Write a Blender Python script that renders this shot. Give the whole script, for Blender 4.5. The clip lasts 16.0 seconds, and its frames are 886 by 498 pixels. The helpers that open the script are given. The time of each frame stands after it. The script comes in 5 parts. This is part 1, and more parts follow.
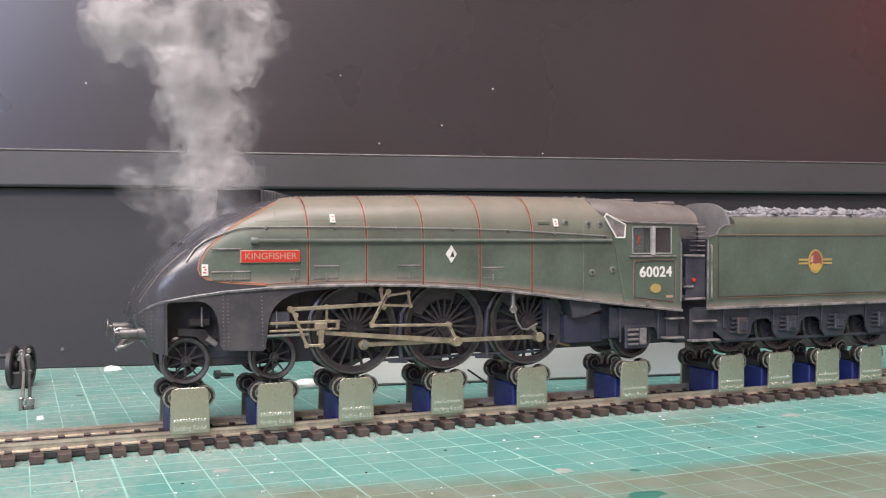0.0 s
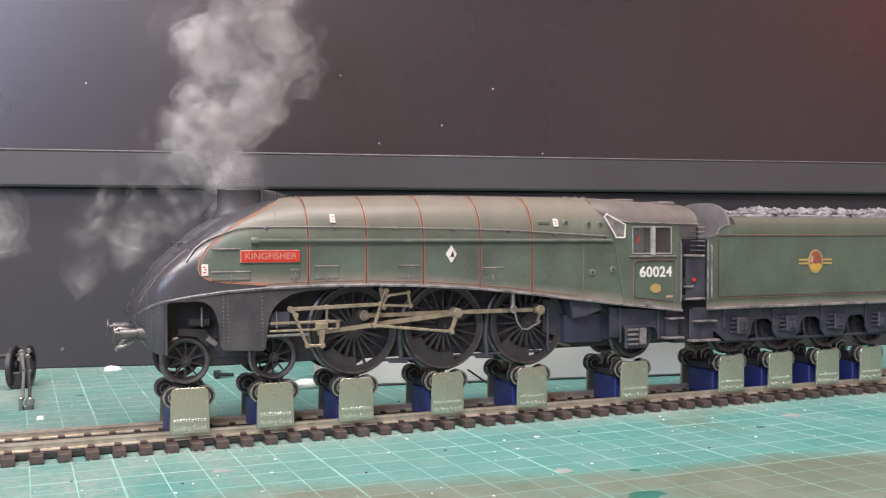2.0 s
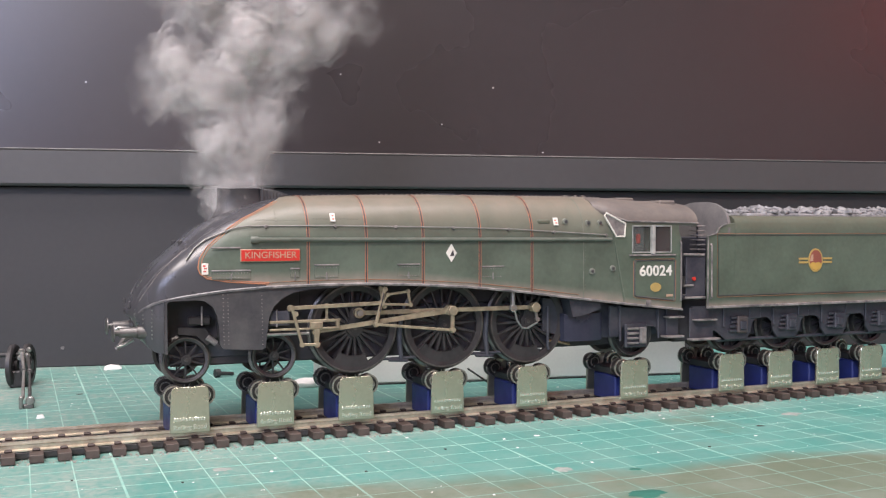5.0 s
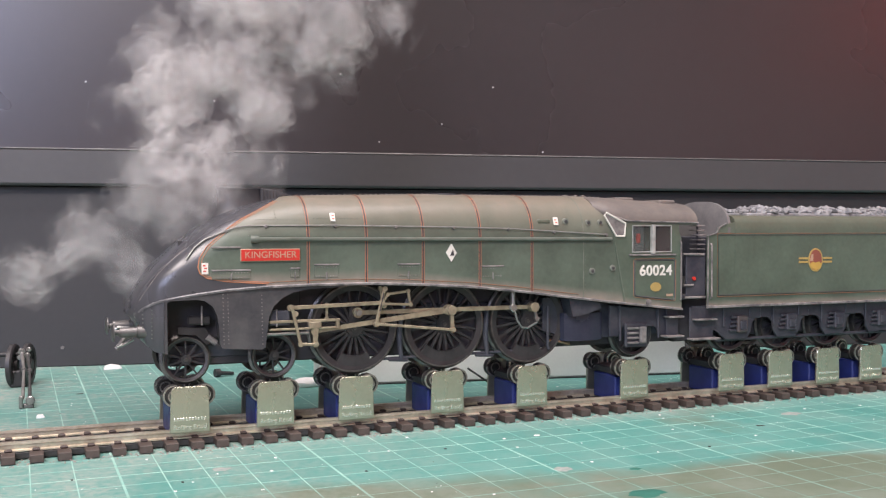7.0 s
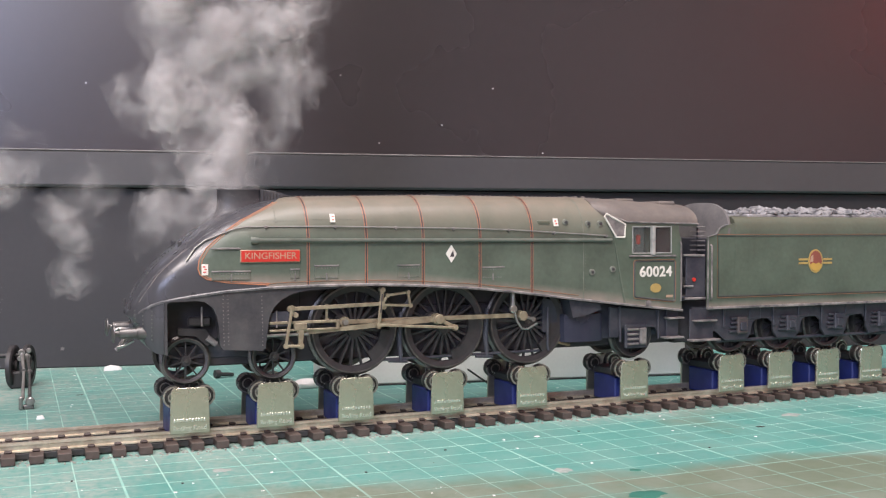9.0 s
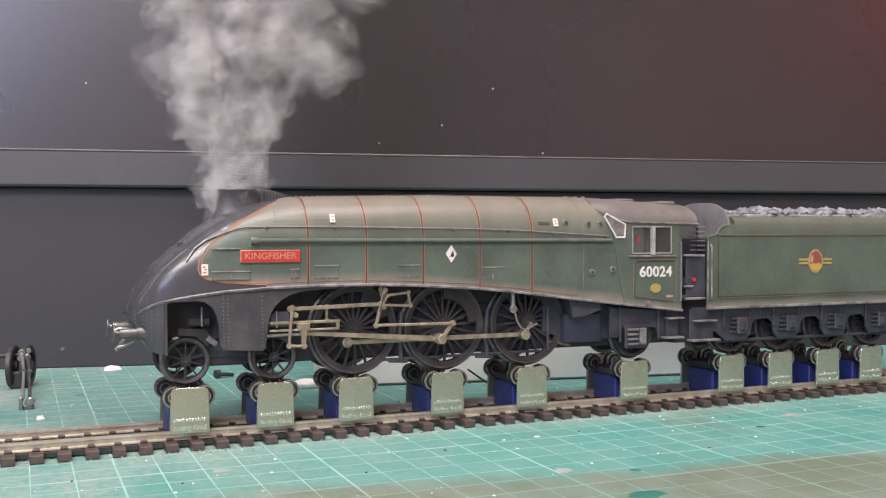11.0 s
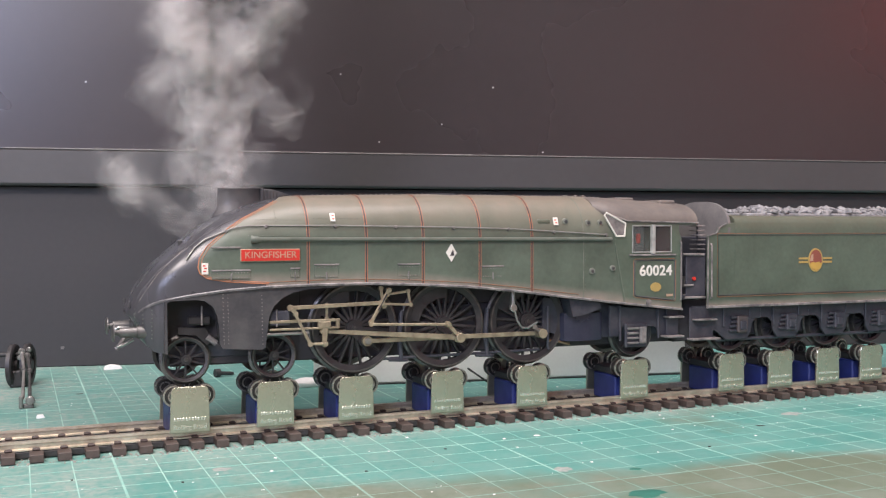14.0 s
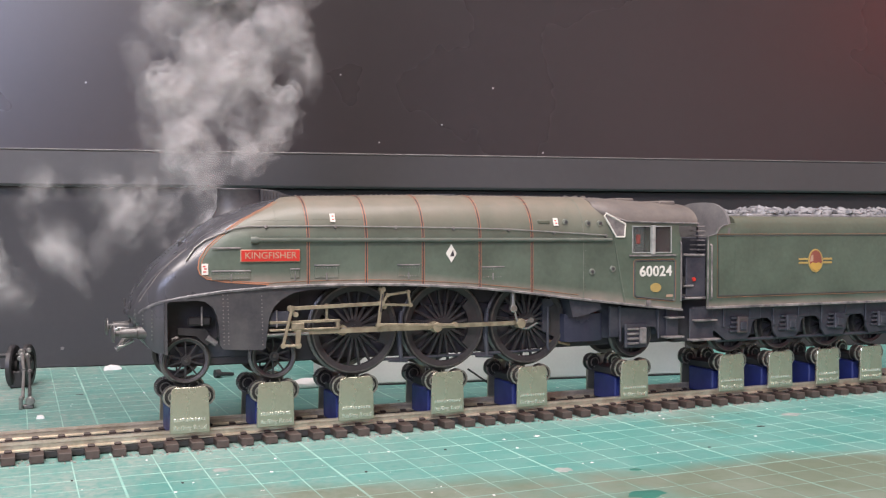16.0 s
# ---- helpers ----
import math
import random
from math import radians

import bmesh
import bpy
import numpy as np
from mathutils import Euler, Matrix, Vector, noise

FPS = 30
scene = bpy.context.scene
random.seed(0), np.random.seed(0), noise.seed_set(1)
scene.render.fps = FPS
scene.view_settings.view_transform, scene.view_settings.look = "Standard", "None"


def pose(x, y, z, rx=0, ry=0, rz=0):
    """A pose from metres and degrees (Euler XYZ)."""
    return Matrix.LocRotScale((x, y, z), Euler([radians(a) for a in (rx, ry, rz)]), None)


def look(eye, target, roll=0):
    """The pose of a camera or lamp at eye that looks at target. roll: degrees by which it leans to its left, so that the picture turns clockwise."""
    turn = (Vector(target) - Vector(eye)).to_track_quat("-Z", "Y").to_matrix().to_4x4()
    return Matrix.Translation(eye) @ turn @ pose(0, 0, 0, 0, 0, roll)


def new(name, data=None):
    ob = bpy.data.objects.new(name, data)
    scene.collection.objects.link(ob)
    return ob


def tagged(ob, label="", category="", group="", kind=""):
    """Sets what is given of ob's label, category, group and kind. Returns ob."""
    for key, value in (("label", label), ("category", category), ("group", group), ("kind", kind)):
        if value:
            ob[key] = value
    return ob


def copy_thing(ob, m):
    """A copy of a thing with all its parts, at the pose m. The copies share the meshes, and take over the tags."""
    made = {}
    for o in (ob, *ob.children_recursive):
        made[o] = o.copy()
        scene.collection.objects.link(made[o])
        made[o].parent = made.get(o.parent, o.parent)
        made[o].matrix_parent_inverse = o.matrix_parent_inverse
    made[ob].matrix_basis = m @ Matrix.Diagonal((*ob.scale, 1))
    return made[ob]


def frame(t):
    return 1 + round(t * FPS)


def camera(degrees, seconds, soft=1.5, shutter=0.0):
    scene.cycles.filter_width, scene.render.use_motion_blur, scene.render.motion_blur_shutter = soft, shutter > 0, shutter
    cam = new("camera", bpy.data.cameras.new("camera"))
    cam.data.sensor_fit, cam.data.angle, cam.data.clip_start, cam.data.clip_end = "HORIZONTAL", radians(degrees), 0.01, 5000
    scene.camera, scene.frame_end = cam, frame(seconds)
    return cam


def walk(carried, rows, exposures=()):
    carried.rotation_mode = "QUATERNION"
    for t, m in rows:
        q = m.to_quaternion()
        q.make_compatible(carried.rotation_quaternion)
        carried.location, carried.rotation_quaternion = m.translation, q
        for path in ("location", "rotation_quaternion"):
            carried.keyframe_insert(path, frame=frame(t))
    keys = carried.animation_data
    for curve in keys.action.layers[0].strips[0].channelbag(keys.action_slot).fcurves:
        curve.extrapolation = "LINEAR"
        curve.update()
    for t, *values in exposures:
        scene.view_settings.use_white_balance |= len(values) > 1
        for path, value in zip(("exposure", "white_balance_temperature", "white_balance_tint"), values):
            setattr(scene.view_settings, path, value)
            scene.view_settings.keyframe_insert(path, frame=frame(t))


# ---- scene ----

MM = 0.001
CLIP = 16.0

# ---- camera and its way: held almost still, nodding by a tenth of a degree ----
cam = camera(47.74, CLIP, soft=1.25)
EYE = Vector((-0.0427, -0.2939, 0.0610))
YAW, PITCH = radians(23.011), 0.01939


def aim(nod):
    p = PITCH + nod
    return look(EYE, EYE + Vector((math.sin(YAW) * math.cos(p), math.cos(YAW) * math.cos(p), -math.sin(p))))


NODS = ((0, 0), (2.0, 0), (2.5, 0.6), (4.0, 0.7), (6.3, 1.5), (7.0, 1.4), (7.5, 0.8), (8.0, 0.6), (9.0, 0.3), (11.5, 0.2),
        (12.0, 0.6), (12.5, 1.4), (13.5, 1.5), (14.0, 1.3), (14.5, 1.9), (15.0, 1.5), (15.5, 1.0), (16.0, 0.7))
walk(cam, [(t, aim(n / 1000)) for t, n in NODS], exposures=((0, 0.0, 6500, 16), (16.0, 0.0, 6500, 16)))
scene.cycles.transparent_max_bounces = 64

# ---- light: a lamp over the bench, an added unseen overhead fill, a cool window to the side ----
world = bpy.data.worlds.new("world")
scene.world = world
world.use_nodes = True
world.node_tree.nodes["Background"].inputs[0].default_value = (0.55, 0.58, 0.65, 1)
world.node_tree.nodes["Background"].inputs[1].default_value = 0.25


def area(name, eye, target, sx, sy, watts, colour):
    d = bpy.data.lights.new(name, "AREA")
    d.shape, d.size, d.size_y, d.energy, d.color = "RECTANGLE", sx, sy, watts, colour
    ob = new(name, d)
    ob.matrix_world = look(eye, target)
    return ob


area("bench_lamp", (-0.33, -0.60, 0.70), (0.02, 0.0, 0.03), 0.42, 0.26, 9.9, (0.985, 0.91, 0.85))
area("ceiling_lamp", (0.0, -0.35, 1.58), (0.0, -0.2, 0.0), 1.1, 0.5, 29, (1.0, 0.93, 0.90))
area("window_light", (-1.15, -1.90, 0.72), (-0.05, 0.15, 0.12), 0.7, 0.8, 25, (0.60, 0.70, 1.0))


# ---- materials ----
def mat(name, c1, c2=None, rough=0.5, metal=0.0, scale=120.0, fine=900.0, bump=0.15, spec=0.5):
    """Two-scale mottled surface between c1 and c2, with fine relief."""
    c2 = c2 or tuple(c * 0.75 for c in c1)
    m = bpy.data.materials.new(name)
    m.use_nodes = True
    n, l = m.node_tree.nodes, m.node_tree.links
    b = n["Principled BSDF"]
    tc = n.new("ShaderNodeTexCoord")
    big, small = n.new("ShaderNodeTexNoise"), n.new("ShaderNodeTexNoise")
    big.inputs["Scale"].default_value, small.inputs["Scale"].default_value = scale, fine
    big.inputs["Detail"].default_value, small.inputs["Detail"].default_value = 5, 3
    l.new(tc.outputs["Object"], big.inputs["Vector"]), l.new(tc.outputs["Object"], small.inputs["Vector"])
    add = n.new("ShaderNodeMath")
    add.operation = "MULTIPLY_ADD"
    add.inputs[1].default_value = 0.4
    l.new(small.outputs["Fac"], add.inputs[0]), l.new(big.outputs["Fac"], add.inputs[2])
    ramp = n.new("ShaderNodeValToRGB")
    ramp.color_ramp.elements[0].position, ramp.color_ramp.elements[1].position = 0.5, 0.9
    ramp.color_ramp.elements[0].color, ramp.color_ramp.elements[1].color = (*c1, 1), (*c2, 1)
    l.new(add.outputs[0], ramp.inputs[0]), l.new(ramp.outputs[0], b.inputs["Base Color"])
    rr = n.new("ShaderNodeMapRange")
    rr.inputs[3].default_value, rr.inputs[4].default_value = max(rough - 0.12, 0.03), min(rough + 0.15, 1)
    l.new(big.outputs["Fac"], rr.inputs[0]), l.new(rr.outputs[0], b.inputs["Roughness"])
    b.inputs["Metallic"].default_value = metal
    b.inputs["Specular IOR Level"].default_value = spec
    if bump:
        bp = n.new("ShaderNodeBump")
        bp.inputs["Strength"].default_value, bp.inputs["Distance"].default_value = bump, 0.0003
        l.new(small.outputs["Fac"], bp.inputs["Height"]), l.new(bp.outputs[0], b.inputs["Normal"])
    return m


BLACK = mat("weathered_black_paint", (0.036, 0.036, 0.041), (0.070, 0.067, 0.067), 0.42, scale=150)
FRAME = mat("dusty_blue_black_frame", (0.026, 0.028, 0.041), (0.058, 0.057, 0.066), 0.5, scale=200)
WHEEL = mat("wheel_black", (0.019, 0.017, 0.018), (0.040, 0.036, 0.037), 0.42, scale=250)
TYRE = mat("dark_steel_tyre", (0.17, 0.16, 0.15), (0.08, 0.075, 0.072), 0.32, 0.7, scale=300)
ROD = mat("grimy_brass_steel_rod", (0.44, 0.38, 0.265), (0.24, 0.20, 0.14), 0.42, 0.55, scale=300)
EMBOSS = mat("bright_embossing", (0.80, 0.78, 0.68), (0.60, 0.58, 0.48), 0.25, 0.75, scale=500, bump=0)
HANDRAIL = mat("dull_handrail_steel", (0.30, 0.29, 0.27), (0.20, 0.19, 0.18), 0.4, 0.4, scale=300)
BUFFER = mat("grey_buffer_steel", (0.20, 0.195, 0.19), (0.11, 0.105, 0.10), 0.38, 0.7, scale=300)
STEEL = mat("bright_steel", (0.42, 0.41, 0.39), (0.25, 0.24, 0.23), 0.3, 0.8, scale=300)
ORANGE = mat("orange_lining", (0.50, 0.19, 0.095), (0.34, 0.15, 0.085), 0.5, bump=0)
PALE = mat("pale_lining", (0.46, 0.30, 0.20), (0.35, 0.24, 0.17), 0.5, bump=0)
RED = mat("red_nameplate", (0.55, 0.035, 0.025), (0.45, 0.03, 0.02), 0.4, bump=0)
WHITE = mat("white_paint", (0.75, 0.72, 0.66), (0.6, 0.57, 0.5), 0.5, bump=0)
GOLD = mat("gold_paint", (0.50, 0.36, 0.12), (0.40, 0.28, 0.10), 0.4, 0.2, bump=0)
YELLOW = mat("yellow_paint", (0.52, 0.32, 0.07), (0.42, 0.26, 0.06), 0.5, bump=0)
PLATE = mat("nickel_saddle_plate", (0.54, 0.52, 0.41), (0.44, 0.43, 0.33), 0.27, 0.8, scale=60, bump=0.05)
BLUE = mat("blue_plastic", (0.016, 0.028, 0.15), (0.014, 0.022, 0.11), 0.45, scale=200, bump=0.05)
ROLLER = mat("blackened_roller", (0.050, 0.046, 0.042), (0.022, 0.021, 0.02), 0.33, 0.4, scale=300)
ROLLRIM = mat("turned_steel_roller", (0.46, 0.43, 0.39), (0.24, 0.22, 0.20), 0.28, 0.8, scale=400)
RUBBER = mat("black_plastic_bracket", (0.02, 0.02, 0.021), (0.035, 0.034, 0.034), 0.5, scale=300)
RAIL = mat("nickel_rail", (0.74, 0.67, 0.55), (0.48, 0.41, 0.31), 0.36, 0.7, scale=180, bump=0.05)
SLEEPER = mat("brown_plastic_sleeper", (0.036, 0.023, 0.020), (0.075, 0.056, 0.047), 0.55, scale=220)
COAL = mat("grey_coal", (0.14, 0.14, 0.145), (0.30, 0.295, 0.295), 0.5, scale=400)
ROOF = mat("dusty_grey_roof", (0.12, 0.105, 0.095), (0.17, 0.145, 0.125), 0.6, scale=140)
PAPER = mat("white_card", (0.84, 0.83, 0.81), (0.76, 0.75, 0.73), 0.7, scale=40, bump=0.1)
BOARD = mat("dark_grey_board", (0.030, 0.029, 0.032), (0.038, 0.036, 0.038), 0.55, scale=12, fine=400, bump=0.05)
BEZEL = mat("satin_black_bezel", (0.060, 0.058, 0.060), (0.07, 0.068, 0.068), 0.42, scale=10, fine=300, bump=0.03)
SCREEN = mat("dark_screen", (0.036, 0.030, 0.031), (0.042, 0.034, 0.035), 0.27, scale=6, fine=200, bump=0, spec=0.7)
WOOD = mat("desk_wood", (0.24, 0.17, 0.11), (0.16, 0.11, 0.07), 0.5, scale=8, fine=150)
WALLPAINT = mat("pale_wall_paint", (0.64, 0.63, 0.62), (0.58, 0.575, 0.57), 0.8, scale=3, fine=80)
DARKGAP = mat("dark_inside", (0.034, 0.029, 0.032), (0.05, 0.044, 0.047), 0.8, bump=0)


def body_material(name, boundary, green, dusty, black, foot):
    """Green casing behind a curved edge, black before it; dust on the crown and along the lower edge."""
    m = mat(name, green, tuple(c * 1.5 for c in green), 0.38, scale=70, fine=700, bump=0.12)
    n, l = m.node_tree.nodes, m.node_tree.links
    b = n["Principled BSDF"]
    base = b.inputs["Base Color"].links[0].from_socket
    tc = n.new("ShaderNodeTexCoord")
    sep = n.new("ShaderNodeSeparateXYZ")
    l.new(tc.outputs["Object"], sep.inputs[0])

    def math_node(op, a, c, clamp=False):
        k = n.new("ShaderNodeMath")
        k.operation, k.use_clamp = op, clamp
        for i, v in enumerate((a, c)):
            if isinstance(v, (int, float)):
                k.inputs[i].default_value = v
            else:
                l.new(v, k.inputs[i])
        return k.outputs[0]

    def mix(f, a, c):
        k = n.new("ShaderNodeMix")
        k.data_type = "RGBA"
        l.new(f, k.inputs[0])
        for i, v in ((6, a), (7, c)):
            if isinstance(v, tuple):
                k.inputs[i].default_value = (*v, 1)
            else:
                l.new(v, k.inputs[i])
        return k.outputs[2]

    streak = n.new("ShaderNodeTexNoise")
    mp = n.new("ShaderNodeMapping")
    mp.inputs["Scale"].default_value = (160, 160, 45)
    streak.inputs["Scale"].default_value, streak.inputs["Detail"].default_value = 1.0, 6
    l.new(tc.outputs["Object"], mp.inputs[0]), l.new(mp.outputs[0], streak.inputs["Vector"])
    crown = n.new("ShaderNodeMapRange")
    crown.inputs[1].default_value, crown.inputs[2].default_value = 0.058, 0.070
    l.new(sep.outputs[2], crown.inputs[0])
    f1 = math_node("MULTIPLY", crown.outputs[0], math_node("MULTIPLY_ADD", streak.outputs[0], 1.0), True)
    col = mix(f1, base, dusty)
    low = n.new("ShaderNodeMapRange")
    low.inputs[1].default_value, low.inputs[2].default_value = foot
    fall = n.new("ShaderNodeMapRange")
    fall.inputs[1].default_value, fall.inputs[2].default_value, fall.inputs[3].default_value, fall.inputs[4].default_value = 0.060, 0.160, 0.0452, 0.0345
    l.new(sep.outputs[0], fall.inputs[0])
    l.new(math_node("SUBTRACT", sep.outputs[2], fall.outputs[0]), low.inputs[0])
    f2 = math_node("MULTIPLY", low.outputs[0], math_node("MULTIPLY", streak.outputs[0], 1.5), True)
    col = mix(f2, col, (0.30, 0.245, 0.205))
    if boundary:
        ramp = n.new("ShaderNodeFloatCurve")
        c = ramp.mapping.curves[0]
        pts = [((z - 40) / 40, (x + 20) / 120) for x, z in boundary]
        c.points[0].location, c.points[1].location = pts[0], pts[-1]
        for p in pts[1:-1]:
            c.points.new(*p)
        for p in c.points:
            p.handle_type = "VECTOR"
        ramp.mapping.extend = "HORIZONTAL"
        ramp.mapping.update()
        l.new(math_node("MULTIPLY", math_node("SUBTRACT", sep.outputs[2], 0.040), 25.0), ramp.inputs[1])
        edge = math_node("SUBTRACT", math_node("MULTIPLY", ramp.outputs[0], 0.120), 0.020)
        ahead = math_node("LESS_THAN", sep.outputs[0], edge)
        col = mix(ahead, col, black)
        was = b.inputs["Roughness"].links[0].from_socket
        l.new(math_node("MULTIPLY", was, math_node("SUBTRACT", 1.0, math_node("MULTIPLY", ahead, 0.3))), b.inputs["Roughness"])
    l.new(col, b.inputs["Base Color"])
    return m


# edge of the green panel: x for each height
EDGE = ((22.0, 45.4), (17.0, 45.7), (10.4, 46.2), (5.0, 47.2), (3.1, 48.6), (2.6, 50.2), (3.0, 52.6), (5.0, 55.8), (10.4, 60.5), (15.1, 63.6),
        (21.5, 66.8), (26.4, 69.3), (31.0, 71.5))
GREEN = body_material("weathered_green_casing", EDGE, (0.069, 0.088, 0.067), (0.20, 0.175, 0.135), (0.058, 0.058, 0.064), (0.0038, -0.0002))
TGREEN = body_material("weathered_green_sheet", None, (0.068, 0.089, 0.066), (0.14, 0.13, 0.095), None, (0.0022, -0.0005))
PALE_LINE = mat("faded_orange_lining", (0.26, 0.11, 0.06), (0.16, 0.10, 0.06), 0.5, scale=200, bump=0)


# ---- mesh builders, in millimetres ----
def part(name, bm, material, parent=None, label="", smooth=False, loc=(0, 0, 0)):
    bmesh.ops.scale(bm, vec=(MM, MM, MM), verts=bm.verts)
    bmesh.ops.recalc_face_normals(bm, faces=bm.faces)
    me = bpy.data.meshes.new(name)
    bm.to_mesh(me)
    bm.free()
    me.materials.append(material)
    if smooth:
        me.shade_smooth()
        me.set_sharp_from_angle(angle=radians(38))
    ob = new(name, me)
    ob.parent = parent
    ob.location = Vector(loc) * MM
    if label:
        ob["label"] = label
    return ob


def twin(ob, loc, parent=None):
    """Another piece on the same mesh."""
    o = new(ob.name.split(".")[0], ob.data)
    o.parent = parent or ob.parent
    o.location = Vector(loc) * MM
    return o


def thing(name, loc, label, category, group=""):
    ob = new(name)
    ob.empty_display_size = 0.005
    ob.location = Vector(loc) * MM
    return tagged(ob, label, category, group)


def box(x0, x1, y0, y1, z0, z1, b=0.2, bm=None):
    bm = bm or bmesh.new()
    vs = [bm.verts.new((x, y, z)) for x in (x0, x1) for y in (y0, y1) for z in (z0, z1)]
    fs = [bm.faces.new([vs[i] for i in f]) for f in ((0, 1, 3, 2), (4, 6, 7, 5), (0, 4, 5, 1), (2, 3, 7, 6), (0, 2, 6, 4), (1, 5, 7, 3))]
    if b:
        es = list({e for f in fs for e in f.edges})
        bmesh.ops.bevel(bm, geom=es, offset=b, segments=1, affect="EDGES")
    return bm


def tube(pts, r, seg=8, bm=None):
    """A round bar through the points."""
    bm = bm or bmesh.new()
    pts = [Vector(p) for p in pts]
    rings = []
    for i, p in enumerate(pts):
        d = (pts[min(i + 1, len(pts) - 1)] - pts[max(i - 1, 0)]).normalized()
        a = d.orthogonal().normalized() if abs(d.y) > 0.9 else d.cross(Vector((0, 1, 0))).normalized()
        c = d.cross(a)
        rr = r[i] if isinstance(r, (list, tuple)) else r
        rings.append([bm.verts.new(p + rr * (math.cos(k) * a + math.sin(k) * c)) for k in np.linspace(0, 2 * math.pi, seg, False)])
    for a, c in zip(rings, rings[1:]):
        for k in range(seg):
            bm.faces.new((a[k], a[(k + 1) % seg], c[(k + 1) % seg], c[k]))
    bm.faces.new(rings[0]), bm.faces.new(rings[-1])
    return bm


def prism(poly, y0, y1, bm=None, b=0.0):
    """A plate: outline (x, z), from y0 to y1."""
    bm = bm or bmesh.new()
    a, c = [bm.verts.new((x, y0, z)) for x, z in poly], [bm.verts.new((x, y1, z)) for x, z in poly]
    fs = [bm.faces.new(a), bm.faces.new(c)]
    k = len(poly)
    for i in range(k):
        fs.append(bm.faces.new((a[i], a[(i + 1) % k], c[(i + 1) % k], c[i])))
    if b:
        bmesh.ops.bevel(bm, geom=list(fs[0].edges), offset=b, segments=1, affect="EDGES")
    return bm


def revolve(prof, seg=40, bm=None, cx=0, cz=0):
    """A ring about the y axis from a closed outline (r, y)."""
    bm = bm or bmesh.new()
    rings = [[bm.verts.new((cx + r * math.cos(a), y, cz + r * math.sin(a))) for r, y in prof] for a in np.linspace(0, 2 * math.pi, seg, False)]
    k = len(prof)
    for i in range(seg):
        a, c = rings[i], rings[(i + 1) % seg]
        for j in range(k):
            bm.faces.new((a[j], a[(j + 1) % k], c[(j + 1) % k], c[j]))
    return bm


def disc(r, y0, y1, seg=24, bm=None, cx=0, cz=0, b=0.0):
    return prism([(cx + r * math.cos(a), cz + r * math.sin(a)) for a in np.linspace(0, 2 * math.pi, seg, False)], y0, y1, bm, b)


def loft(rings, bm=None, caps=True):
    bm = bm or bmesh.new()
    vs = [[bm.verts.new(p) for p in ring] for ring in rings]
    k = len(vs[0])
    for a, c in zip(vs, vs[1:]):
        for j in range(k):
            bm.faces.new((a[j], a[(j + 1) % k], c[(j + 1) % k], c[j]))
    if caps:
        bm.faces.new(vs[0]), bm.faces.new(vs[-1])
    return bm


def bar(p, q, w, y0, y1, bm=None, ends=True):
    """A flat link in the side plane from p to q, with round eyes."""
    bm = bm or bmesh.new()
    d = Vector((q[0] - p[0], q[1] - p[1])).normalized()
    nrm = Vector((-d.y, d.x)) * w / 2
    prism([(p[0] - nrm.x, p[1] - nrm.y), (q[0] - nrm.x, q[1] - nrm.y), (q[0] + nrm.x, q[1] + nrm.y), (p[0] + nrm.x, p[1] + nrm.y)], y0, y1, bm, 0.12)
    if ends:
        for e in (p, q):
            disc(w * 0.85, y0 - 0.15, y1 + 0.15, 14, bm, e[0], e[1])
    return bm


def text(name, words, size, material, parent, loc, label="", depth=0.12, width=None, bold=0.0):
    """Raised lettering on a face that looks to -y."""
    cu = bpy.data.curves.new(name, "FONT")
    cu.body, cu.size, cu.extrude, cu.align_x, cu.align_y = words, size * MM, depth * MM, "CENTER", "CENTER"
    cu.offset = bold * size * MM
    tmp = new("lettering", cu)
    me = bpy.data.meshes.new_from_object(tmp.evaluated_get(bpy.context.evaluated_depsgraph_get()))
    bpy.data.objects.remove(tmp)
    k = width * MM / max(max(v.co.x for v in me.vertices) - min(v.co.x for v in me.vertices), 1e-6) if width else 1
    me.transform(Matrix.Rotation(radians(90), 4, "X") @ Matrix.Diagonal((k, 1, 1, 1)))
    me.materials.clear()
    me.materials.append(material)
    ob = new(name, me)
    ob.parent, ob.location = parent, Vector(loc) * MM
    if label:
        ob["label"] = label
    return ob

# ---- structure: bench, mat, track, screen, room ----
def setting(name, bm, material, label, smooth=False):
    return tagged(part(name, bm, material, None, "", smooth), label, name.split("_")[0], kind="structure")


# line of the screen's foot across the bench
FOOT = Matrix.Translation(Vector((-34.4, 178.1, 0)) * MM) @ Matrix.Rotation(radians(-10.66), 4, "Z")
setting("desk", box(-500, 900, -600, 420, -40, -3.4, 3), WOOD, "brown wooden workbench top under the cutting mat")
GRID = 10.165


